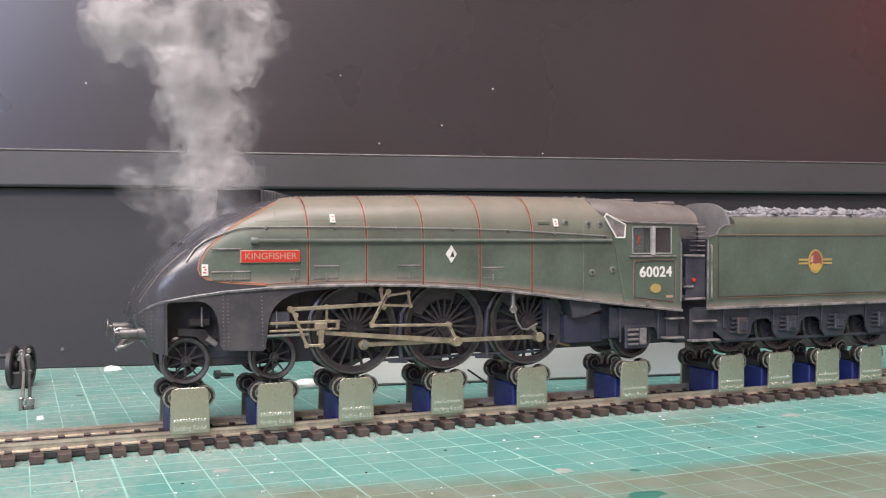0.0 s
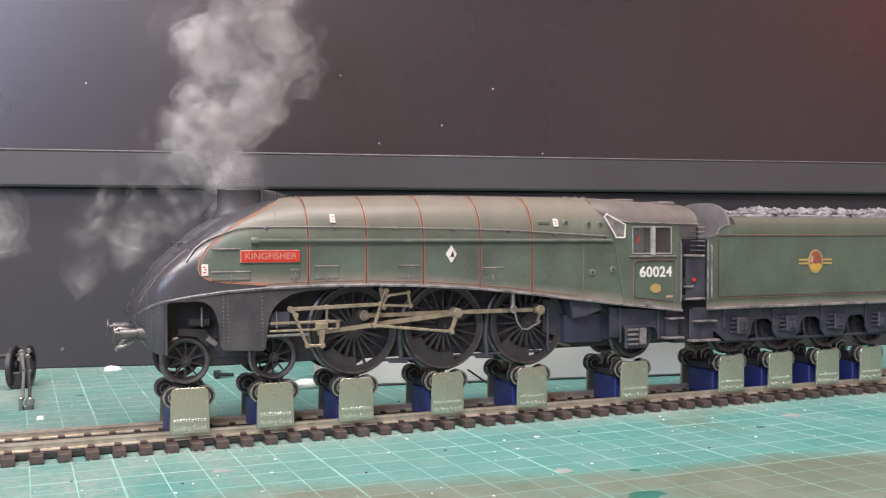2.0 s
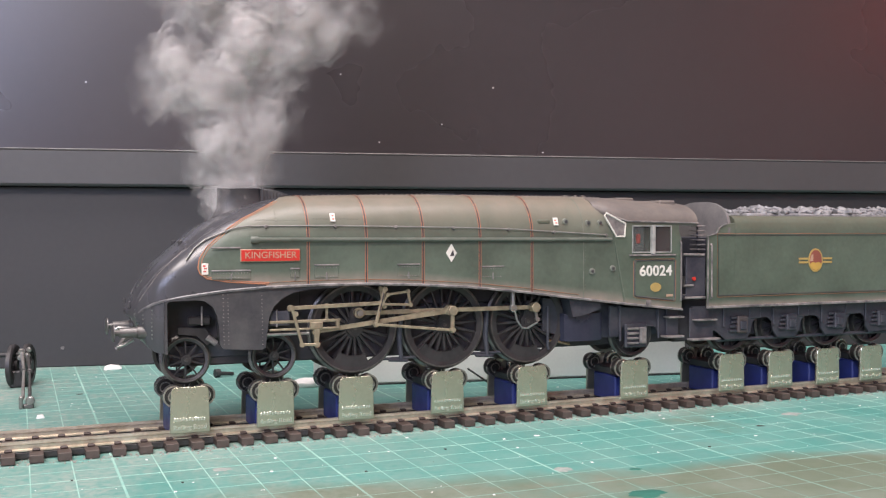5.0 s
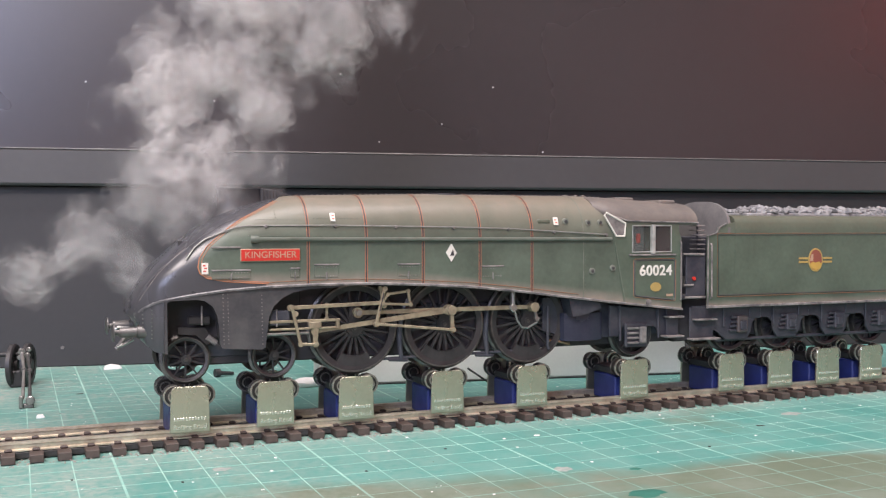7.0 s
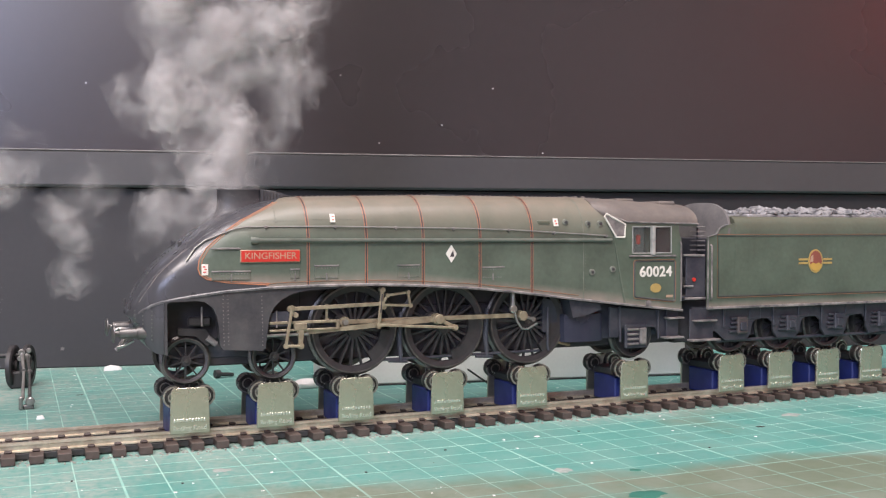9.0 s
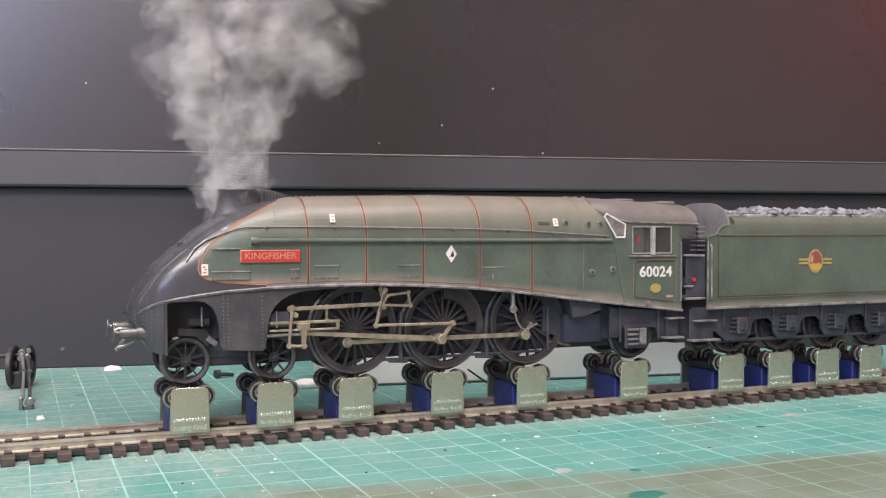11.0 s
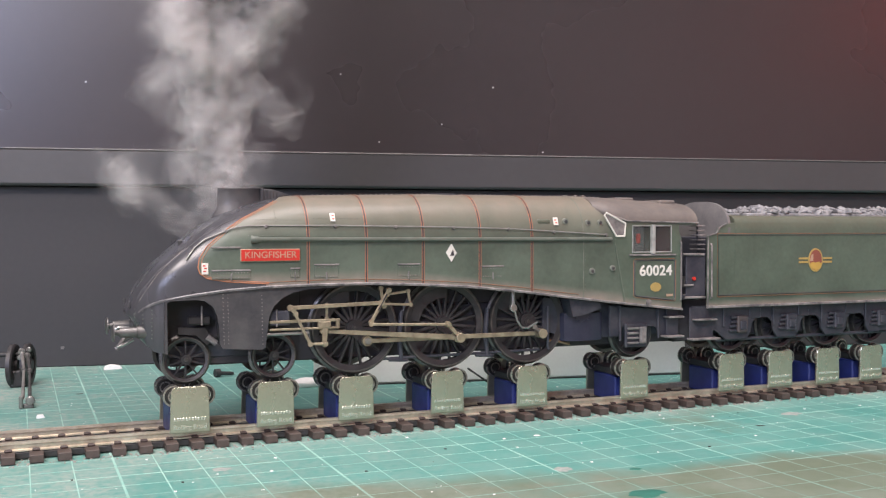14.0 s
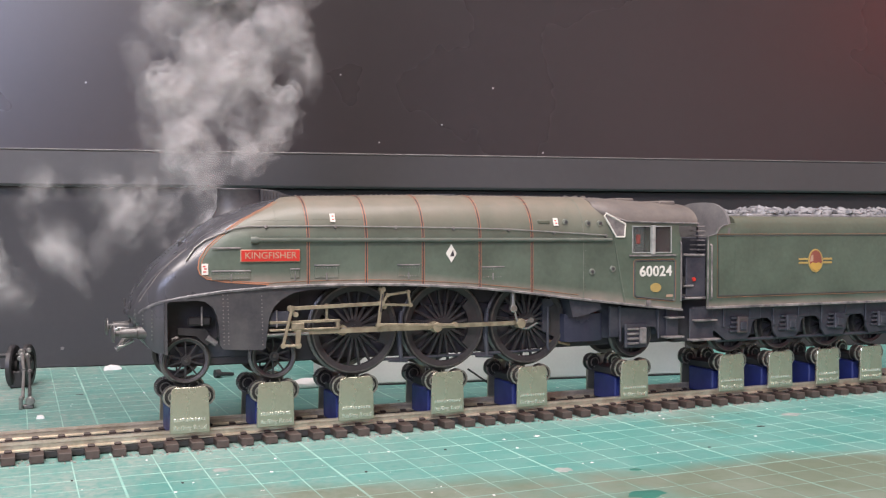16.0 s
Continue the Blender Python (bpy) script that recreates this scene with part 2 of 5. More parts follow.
def mat_material():
    m = mat("green_cutting_mat", (0.060, 0.245, 0.212), (0.098, 0.295, 0.255), 0.55, scale=35, fine=500, bump=0.1)
    n, l = m.node_tree.nodes, m.node_tree.links
    b = n["Principled BSDF"]
    base = b.inputs["Base Color"].links[0].from_socket
    tc, stain = n.new("ShaderNodeTexCoord"), n.new("ShaderNodeTexNoise")
    stain.inputs["Scale"].default_value, stain.inputs["Detail"].default_value, stain.inputs["Roughness"].default_value = 9, 8, 0.62
    l.new(tc.outputs["Object"], stain.inputs["Vector"])
    r = n.new("ShaderNodeValToRGB")
    r.color_ramp.elements[0].position, r.color_ramp.elements[1].position = 0.50, 0.66
    sp, gr = n.new("ShaderNodeSeparateXYZ"), n.new("ShaderNodeMath")
    l.new(tc.outputs["Object"], sp.inputs[0])
    gr.operation = "MULTIPLY_ADD"
    gr.inputs[1].default_value = -0.13
    neg = n.new("ShaderNodeMath")
    neg.operation, neg.inputs[1].default_value = "MULTIPLY", -1.0
    l.new(sp.outputs[1], neg.inputs[0])
    l.new(sp.outputs[0], gr.inputs[0]), l.new(neg.outputs[0], gr.inputs[2])
    sh = n.new("ShaderNodeMapRange")
    sh.inputs[1].default_value, sh.inputs[2].default_value, sh.inputs[3].default_value, sh.inputs[4].default_value = 0.056, 0.076, -0.12, 0.17
    l.new(gr.outputs[0], sh.inputs[0])
    sm = n.new("ShaderNodeMath")
    l.new(stain.outputs[0], sm.inputs[0]), l.new(sh.outputs[0], sm.inputs[1])
    l.new(sm.outputs[0], r.inputs[0])
    k = n.new("ShaderNodeMix")
    k.data_type = "RGBA"
    k.inputs[7].default_value = (0.125, 0.160, 0.110, 1)
    dust, dr, dk = n.new("ShaderNodeTexNoise"), n.new("ShaderNodeMapRange"), n.new("ShaderNodeMix")
    dust.inputs["Scale"].default_value, dust.inputs["Detail"].default_value, dust.inputs["Roughness"].default_value = 28, 10, 0.72
    dr.inputs[1].default_value, dr.inputs[2].default_value, dr.inputs[4].default_value = 0.44, 0.74, 0.30
    dk.data_type = "RGBA"
    dk.inputs[7].default_value = (0.34, 0.37, 0.34, 1)
    l.new(tc.outputs["Object"], dust.inputs["Vector"]), l.new(dust.outputs[0], dr.inputs[0]), l.new(dr.outputs[0], dk.inputs[0])
    l.new(r.outputs[0], k.inputs[0]), l.new(base, k.inputs[6]), l.new(k.outputs[2], dk.inputs[6]), l.new(dk.outputs[2], b.inputs["Base Color"])
    return m


def dust_over(m, worn=0.0):
    """Pale dust gathered along the track and over one end, where it also brightens the mat; print worn off on the
    stained corner.
    """
    n, l = m.node_tree.nodes, m.node_tree.links
    b = n["Principled BSDF"]
    base = b.inputs["Base Color"].links[0].from_socket
    tc, sp, patch, grit = n.new("ShaderNodeTexCoord"), n.new("ShaderNodeSeparateXYZ"), n.new("ShaderNodeTexNoise"), n.new("ShaderNodeTexNoise")
    l.new(tc.outputs["Object"], sp.inputs[0])
    for k, sc, de in ((patch, 22, 6), (grit, 420, 4)):
        k.inputs["Scale"].default_value, k.inputs["Detail"].default_value, k.inputs["Roughness"].default_value = sc, de, 0.65
        l.new(tc.outputs["Object"], k.inputs["Vector"])

    def ramp(v, a, c, d):
        k = n.new("ShaderNodeMapRange")
        k.inputs[1].default_value, k.inputs[2].default_value, k.inputs[4].default_value = a, c, d
        l.new(v, k.inputs[0])
        return k.outputs[0]

    def calc(op, a, c=0.0, clamp=False):
        k = n.new("ShaderNodeMath")
        k.operation, k.use_clamp = op, clamp
        for i, v in enumerate((a, c)):
            if isinstance(v, (int, float)):
                k.inputs[i].default_value = v
            else:
                l.new(v, k.inputs[i])
        return k.outputs[0]

    # besides dust, this ramp puts the end's stronger light into the colour
    end = ramp(sp.outputs[0], 0.075, -0.045, 0.85)
    side = ramp(calc("ABSOLUTE", sp.outputs[1]), 0.030, 0.016, 0.6)
    where = calc("MULTIPLY", calc("ADD", calc("MAXIMUM", end, side), 0.06), ramp(patch.outputs[0], 0.30, 0.62, 1.0))
    f = calc("MULTIPLY", where, ramp(grit.outputs[0], 0.32, 0.60, 0.4 if worn else 1.0), True)
    if worn:
        rub = n.new("ShaderNodeMix")
        rub.data_type = "RGBA"
        rub.inputs[7].default_value = (0.15, 0.20, 0.15, 1)
        corner = calc("SUBTRACT", calc("MULTIPLY", sp.outputs[1], -1.0), calc("MULTIPLY", sp.outputs[0], 0.13))
        l.new(ramp(corner, 0.055, 0.072, worn), rub.inputs[0]), l.new(base, rub.inputs[6])
        base = rub.outputs[2]
    k = n.new("ShaderNodeMix")
    k.data_type = "RGBA"
    k.inputs[7].default_value = (0.36, 0.37, 0.33, 1)
    l.new(f, k.inputs[0]), l.new(base, k.inputs[6]), l.new(k.outputs[2], b.inputs["Base Color"])
    return m


MAT = dust_over(mat_material())
LINE = dust_over(mat("pale_mat_print", (0.40, 0.65, 0.56), (0.16, 0.40, 0.34), 0.55, scale=60, fine=900, bump=0), 0.6)
mat_ob = setting("ground_cutting_mat", box(-230, 520, -220, 330, -3.2, 0, 0.3), MAT, "worn teal cutting mat with pale printed centimetre grid")
U0, V0 = -20.1, -37.0
bm = bmesh.new()
for i in range(-20, 53):
    x, w = U0 + i * GRID, (0.6 if i % 5 == 0 else 0.3)
    box(x - w / 2, x + w / 2, -219, 329, 0.0, 0.02, 0, bm)
for i in range(-17, 36):
    y, w = V0 + i * GRID, (0.5 if i % 5 == 0 else 0.24)
    box(-229, 519, y - w / 2, y + w / 2, 0.0, 0.028, 0, bm)
lines = part("printed_grid", bm, LINE, mat_ob, "pale green printed grid lines")
lines["kind"] = "stuff"

# specks and crumbs on the mat
rnd = random.Random(4)
bm = bmesh.new()
for i in range(700):
    x, y = rnd.uniform(-90, 330), rnd.uniform(-90, 165)
    if abs(y) < 17:
        continue
    s = rnd.choice((0.08, 0.1, 0.12, 0.15, 0.2, 0.3))
    box(x - s, x + s * rnd.uniform(0.6, 1.4), y - s, y + s, 0.0, s * 0.5, 0, bm)
crumbs = tagged(part("crumbs", bm, PAPER), "pale paint flakes and dust specks on the mat", "crumbs", kind="stuff")
bm = bmesh.new()
for i in range(70):
    x, y = rnd.uniform(-70, 300), rnd.uniform(-80, 160)
    if abs(y) < 17:
        continue
    s = rnd.choice((0.1, 0.15, 0.3))
    box(x - s, x + s * rnd.uniform(0.6, 1.6), y - s, y + s, 0.0, s * 0.7, 0, bm)
tagged(part("grit", bm, RUBBER), "dark grit specks scattered on the mat", "grit", kind="stuff")


def backdrop_part(name, bm, material, label):
    ob = setting(name, bm, material, label)
    ob.matrix_world = FOOT
    return ob


backdrop_part("backdrop_board", box(-600, 900, 0, 20, 0, 79.5, 0.5), BOARD, "plain dark grey board standing behind the track")
monitor = thing("monitor", (0, 0, 0), "large dark monitor with a satin black lower bezel", "monitor")
monitor.matrix_world = FOOT
part("bezel", box(-600, 900, -6, 18, 79.6, 95.6, 1.0), BEZEL, monitor, "satin black bezel")
part("screen", box(-600, 900, -1, 16, 95.7, 430, 0.3), SCREEN, monitor, "dark screen with dim reflections")
# added pale strip draws the highlight line along the bezel's top
part("bezel_edge", box(-600, 900, -6.2, -5.4, 95.35, 95.75, 0.15), HANDRAIL, monitor)
for x, z in ((75, 118), (132, 132), (180, 110), (205, 128), (150, 101), (20, 125), (230, 97.5)):
    part("dust_speck", box(x, x + 0.6, -1.4, -0.95, z, z + 0.6, 0.1), PAPER, monitor)

# dried paint spots and smudges on the mat
def paint_spot(x, y, r, material, label):
    k = random.Random(int(x * 7 + y))
    pts = [(r * k.uniform(0.6, 1.25) * math.cos(a) * 1.3, r * k.uniform(0.6, 1.2) * math.sin(a)) for a in np.linspace(0, 2 * math.pi, 15, False)]
    bm = bmesh.new()
    lo, hi = [bm.verts.new((px, py, 0.0)) for px, py in pts], [bm.verts.new((px * 0.8, py * 0.8, 0.09)) for px, py in pts]
    for i in range(15):
        bm.faces.new((lo[i], lo[(i + 1) % 15], hi[(i + 1) % 15], hi[i]))
    bm.faces.new(hi)
    tagged(part("paint_spot", bm, material, None, "", True, (x, y, 0.02)), label, "paint spot", "dried spots on the mat")


DARKGREEN = mat("dried_dark_green_paint", (0.02, 0.12, 0.09), (0.03, 0.16, 0.12), 0.6)
GREY = mat("grey_smudge", (0.34, 0.36, 0.33), (0.22, 0.27, 0.25), 0.8, scale=300)
SPOTS = ((90, -101, 3.6, DARKGREEN, "dried dark green paint blob on the mat"), (84, -73.5, 2.4, GREY, "pale grey smudge on the mat"), (101, -80.5, 1.2, DARKGREEN, "small dark green paint spot on the mat"),
         (168, -48.5, 1.1, RUBBER, "small black dried spot on the mat"), (97.6, -34.5, 0.8, PAPER, "tiny white dried spot on the mat"), (4, -40, 2.2, GREY, "pale grey smudge on the mat"),
         (-22, 96.5, 1.0, RUBBER, "small black dried spot on the mat"), (191, -36.5, 3.0, GREY, "pale grey smudge on the mat"))
for x, y, r, m, lb in SPOTS:
    paint_spot(x, y, r, m, lb)

# the room around: unseen, added pale for bounced fill light and reflections
setting("floor", box(-2000, 2000, -2000, 1500, -770, -750, 0), WOOD, "plain wooden room floor")
setting("ceiling", box(-2000, 2000, -2000, 1500, 1650, 1670, 0), WALLPAINT, "plain pale ceiling")
for nm, d in (("wall_north", (-2000, 2000, 1500, 1520)), ("wall_south", (-2000, 2000, -2020, -2000)), ("wall_west", (-2020, -2000, -2000, 1500)), ("wall_east", (2000, 2020, -2000, 1500))):
    setting(nm, box(*d, -750, 1650, 0), WALLPAINT, "plain pale painted room wall")

def glowing(name, colour, strength):
    m = bpy.data.materials.new(name)
    m.use_nodes = True
    b = m.node_tree.nodes["Principled BSDF"]
    b.inputs["Base Color"].default_value = b.inputs["Emission Color"].default_value = (*colour, 1)
    b.inputs["Emission Strength"].default_value = strength
    return m


# source unknown: glowing body added out of view to redden the screen's reflection
red_lamp = thing("red_lamp", (1290, -1600, 620), "unseen glowing red body on a stand, added for the screen's red reflection", "lamp")
part("shade", tube([(0, 0, -170), (0, 0, -150), (0, 0, 200), (0, 0, 220)], [60, 170, 150, 60], 24), glowing("red_glass", (0.9, 0.08, 0.04), 2.2), red_lamp, "glowing red body", True)
part("stand", tube([(0, 0, -1370), (0, 0, -165)], 18, 12), RUBBER, red_lamp)
part("foot", tube([(0, 0, -1370), (0, 0, -1340)], 140, 24), RUBBER, red_lamp)

# track: rails, sleepers, chairs
track = tagged(new("model_track"), "straight model railway track with brown sleepers on the mat", "track")


def rail(y):
    prof = [(-1.25, 2.3), (1.25, 2.3), (1.25, 2.6), (0.35, 2.9), (0.35, 3.9), (0.75, 4.1), (0.7, 4.73), (-0.7, 4.73), (-0.75, 4.1), (-0.35, 3.9), (-0.35, 2.9), (-1.25, 2.6)]
    return part("rail", loft([[(x, y + a, z) for a, z in prof] for x in (-160, 420)]), RAIL, track, "tarnished nickel silver rail")


rail(-8.25), rail(8.25)
PITCHX = 6.86
first = None
for i in range(-16, 55):
    x = -45.5 + i * PITCHX
    if first is None:
        first = part("sleeper", box(-1.75, 1.75, -15.2, 15.2, 0.2, 2.3, 0.15), SLEEPER, track, "moulded brown plastic sleeper", loc=(x, 0, 0))
        chair = part("chair", box(-1.0, 1.0, -1.9, 1.9, 2.3, 2.95, 0.25), SLEEPER, track, loc=(x, -8.25, 0))
        web = part("web", box(1.6, PITCHX - 1.6, -1.3, 1.3, 0.4, 2.0, 0.1), RUBBER, track, loc=(x, -8.25, 0))
    else:
        twin(first, (x, 0, 0)), twin(chair, (x, -8.25, 0)), twin(web, (x, -8.25, 0))
    twin(chair, (x, 8.25, 0)), twin(web, (x, 8.25, 0))
bm = bmesh.new()
for i in range(2200):
    x, y = rnd.uniform(-120, 330), rnd.choice((rnd.gauss(-15.5, 1.4), rnd.uniform(-15, 15), rnd.gauss(15.5, 1.5)))
    s = rnd.uniform(0.08, 0.3)
    box(x - s, x + s, y - s, y + s * 1.3, 0.0, s * 1.1, 0, bm)
tagged(part("track_dust", bm, mat("grey_dust", (0.36, 0.35, 0.31), (0.18, 0.175, 0.155), 0.9, scale=60)), "grey dust and crumbs gathered along the track", "dust", kind="stuff")


# ---- roller saddles ----
def make_saddle(x):
    s = thing("roller_saddle", (x, 0, 0), "nickel rolling-road saddle with blue plastic body astride the rails", "roller stand", "roller saddles under the wheels")
    for y0, y1, nm in ((-11.2, -10.4, "side_plate"), (10.4, 11.2, "side_plate")):
        p = part(nm, prism([(-5.5, 4.2), (5.5, 4.2), (5.2, 15.4), (4.95, 16.4), (4.2, 17.0), (-4.2, 17.0), (-4.95, 16.4), (-5.2, 15.4)], y0, y1, b=0.15), PLATE, s, "brushed nickel side plate")
        if y0 < 0:
            near = p
    mark = part("embossed_mark", box(0, 0.55, -11.38, -11.15, 7.45, 8.35, 0.08), EMBOSS, near, "plain embossed bar", loc=(-4.5, 0, 0))
    for k in range(1, 11):
        twin(mark, (-4.5 + k * 0.82, 0, 0.12 * (k % 2)))
    text("embossed_text", "Rolling Road", 1.75, EMBOSS, near, (0, -11.3, 5.75), "small embossed bright lettering", 0.1, 9.0, 0.02)
    part("body", box(-5.0, 5.0, -6.9, 6.9, 2.6, 11.2, 0.4), BLUE, s, "glossy blue plastic body")
    part("bracket", box(-4.3, 4.3, -10.2, 10.2, 11.2, 13.6, 0.3), RUBBER, s, "black roller bracket")
    for rx in (-4.15, 4.15):
        for ry in (-8.9, 8.9):
            bm = revolve([(0.9, -1.5), (2.2, -1.5), (2.3, -1.0), (3.0, -0.9), (3.0, 1.2), (2.7, 1.4), (0.9, 1.4)], 28)
            disc(0.95, -1.8, 1.6, 14, bm)
            roller = part("roller", bm, ROLLER, s, "black roller with a turned steel rim", True, (rx, ry, 14.35))
            for r0, r1, y in ((2.55, 3.05, -1.0), (1.35, 1.75, -1.62), (2.75, 3.05, 1.3)):
                part("roller_rim", revolve([(r0, y - 0.12), (r1, y - 0.12), (r1, y + 0.35), (r0, y + 0.35)], 26), ROLLRIM, roller, "bright turned ring", True)
    return s


first = make_saddle(1.0)
for x in (25.2, 49.5, 79.0, 108.5, 147.2, 187.5, 209.2, 231.3, 252.4):
    copy_thing(first, Matrix.Translation((x * MM, 0, 0)))


# ---- locomotive ----
loco = thing("locomotive", (0, 0, 0), "weathered green streamlined model steam locomotive on rollers", "locomotive")
XT, ZT = zip((-15.2, 38.0), (-14.6, 39.2), (-13.4, 40.8), (-11.7, 44.6), (-7.5, 50.8), (-1.5, 56.1), (4.4, 61.2), (10.8, 65.0), (16.6, 67.2), (23.3, 69.2),
             (30.1, 70.6), (38, 70.9), (55, 71.3), (74, 71.7), (127, 71.7), (140, 71.3), (152, 70.6))
XW, WW = zip((-15.2, 3.5), (-14.4, 7.5), (-13.0, 10.5), (-11, 12.6), (-8, 14.3), (-4, 15.4), (4, 16.0), (20, 16.3), (60, 16.5), (152, 16.9))
XB, ZB = zip((-6, 41.7), (-0.6, 42.7), (10, 44.1), (23, 44.9), (36, 45.2), (51, 45.2), (67, 44.6), (84, 43.5), (101, 41.7), (117.6, 39.5), (138.7, 36.9), (162, 34.2))
P1, P2 = 0.72, 0.92


def blunt(x):
    """How square the shoulders are: squarer on the nose."""
    k = min(max((x + 10) / 38, 0), 1)
    return 0.42 + (P1 - 0.42) * k, 0.55 + (P2 - 0.55) * k


def dims(x, low=None):
    zt, w = float(np.interp(x, XT, ZT)), float(np.interp(x, XW, WW))
    zb = low if low is not None else float(np.interp(x, XB, ZB))
    h = min(14.5, (max(zt - 36, 1.0)) * 0.62, zt - zb - 0.4)
    return zt, w, zb, h


def side_y(x, z):
    """Half width of the casing at a height."""
    zt, w, zb, h = dims(x, 28 if x < -6 else None)
    s = (z - zt + h) / h
    if s <= 0:
        return w
    p1, p2 = blunt(x)
    return w * max(math.cos(math.asin(min(s, 1.0) ** (1 / p2))), 0.0) ** p1


def section(x, low=None, out=0.0):
    zt, w, zb, h = dims(x, low)
    p1, p2 = blunt(x)
    tuck = (0.88, 0.98, 1.0) if low is not None else (1.0, 1.0, 1.0)
    half = [((-w - out) * tuck[k], zb + (zt - h - zb) * k / 3) for k in range(3)]
    half += [(-(w + out) * math.cos(a) ** p1 if k < 14 else 0.0, zt - h + (h + out) * math.sin(a) ** p2) for k, a in enumerate(np.linspace(0, math.pi / 2, 15))]
    return [(x, y, z) for y, z in half] + [(x, -y, z) for y, z in half[-2::-1]]


xs = [-15.2, -14.9, -14.4, -13.6, -13.0, -12.4, -11.9, -11.4, -11, -10.6, -10.1, -9.6, -8.9, -8.2, -7.2, -6.1]
NOSEX, NOSEZ = (-15.2, -13.6, -12.4, -11.4, -10.6, -9.6, -8.2, -6.1), (37.2, 35.8, 33.6, 31.0, 29.2, 28.0, 27.1, 26.7)
rings = [section(x, float(np.interp(x, NOSEX, NOSEZ))) for x in xs] + [section(x) for x in list(np.linspace(-6, 139.8, 90))]
casing = part("casing", loft(rings), GREEN, loco, "weathered green casing with a black sloping nose", True)


def over(x, out, w, z_from=0.0):
    """A strip laid round the casing."""
    a, b = section(x - w / 2, None, out), section(x + w / 2, None, out)
    bm = bmesh.new()
    va, vb = [bm.verts.new(p) for p in a], [bm.verts.new(p) for p in b]
    for i in range(len(va) - 1):
        bm.faces.new((va[i], va[i + 1], vb[i + 1], vb[i]))
    return bm


for x in (33.4, 50.8, 68.6, 87.3, 105.2):
    band = part("band", over(x, 0.12, 0.72), BLACK, loco, "thin black boiler band edged with orange lines", True)
    for d in (-0.33, 0.33):
        part("lining", over(x + d, 0.18, 0.17), ORANGE, band, "orange lining", True)
# pale tone puts the washout plugs' ring highlight into their colour
PLUGGLINT = mat("rubbed_pale_fitting", (0.24, 0.25, 0.215), (0.13, 0.145, 0.115), 0.35, scale=500)
SEAM = mat("rubbed_green_edge", (0.17, 0.185, 0.15), (0.10, 0.12, 0.09), 0.4, scale=300)
part("seam", over(123.8, 0.1, 0.35), SEAM, loco, "pale green joint strip", True)
for sgn in (-1, 1):
    part("cab_joint", tube([(135.2, sgn * 17.1, 57.4), (139.4, sgn * 17.1, 37.2)], 0.16, 6), SEAM, loco, "pale green joint strip")

# pale grey of worn edges that also carries the nose ridge's painted highlight
WORN_LIT = mat("worn_edge_paint", (0.17, 0.165, 0.165), (0.06, 0.06, 0.064), 0.35, scale=420, fine=1500)
for sgn in (-1, 1):
    pts = []
    for x in np.linspace(-12.6, 15, 34):
        zt, w, zb, h = dims(x, 28 if x < -6 else None)
        z = zt - 0.16 * h
        pts.append((x, sgn * (side_y(x, z) - 0.06), z))
    part("worn_shoulder", tube(pts, 0.16, 6), WORN_LIT, loco, "pale grey worn highlight painted along the nose shoulder", True)
# lining round the green panel
fine = []
for (xa, za), (xb, zb) in zip(EDGE[:-2], EDGE[1:-1]):
    for k in range(5):
        fine.append((xa + (xb - xa) * k / 5, za + (zb - za) * k / 5))
for sgn in (-1, 1):
    for dx, m, r in ((0.0, ORANGE, 0.16), (0.8, ORANGE, 0.11)):
        pts = [(x + dx * (1 if z > 48 else 0.4), sgn * (side_y(x + dx, z) + 0.02), z + (dx * 0.5 if z < 48 else 0)) for x, z in fine]
        part("panel_lining", tube(pts, r, 6), m, loco, "orange and pale lining round the green panel")
for sgn in (-1, 1):
    pts = [(x, sgn * (float(np.interp(x, XW, WW)) + 0.03), float(np.interp(x, XB, ZB)) + 0.95 - 0.2 * (x < 24)) for x in np.linspace(19, 122, 40)]
    part("foot_lining", tube(pts, 0.12, 5), PALE_LINE, loco, "faded orange lining along the foot of the casing")
# dusty lip along the foot of the casing
LIP = mat("chipped_grey_lip", (0.27, 0.245, 0.23), (0.08, 0.075, 0.076), 0.42, scale=250)
for sgn in (-1, 1):
    # grey on the nose part also stands for the highlight over the bulge
    for xs_, paint in ((np.linspace(-13.7, 22, 18), WORN_LIT), (np.linspace(22, 162, 48), LIP)):
        rings = []
        for x in xs_:
            z = float(np.interp(x, XB, ZB)) if x > -6 else 41.7 + 0.15 * (x + 6) - (x + 6) ** 2 * 0.05
            w = float(np.interp(x, XW, WW)) if x < 139 else 17.0
            rings.append([(x, sgn * (w + a), z + b) for a, b in ((-0.6, -0.7), (0.35, -0.7), (0.45, -0.2), (0.2, 0.1), (-0.6, 0.1))])
        part("footplate_edge", loft(rings), paint, loco, "chipped dusty footplate edge", True)

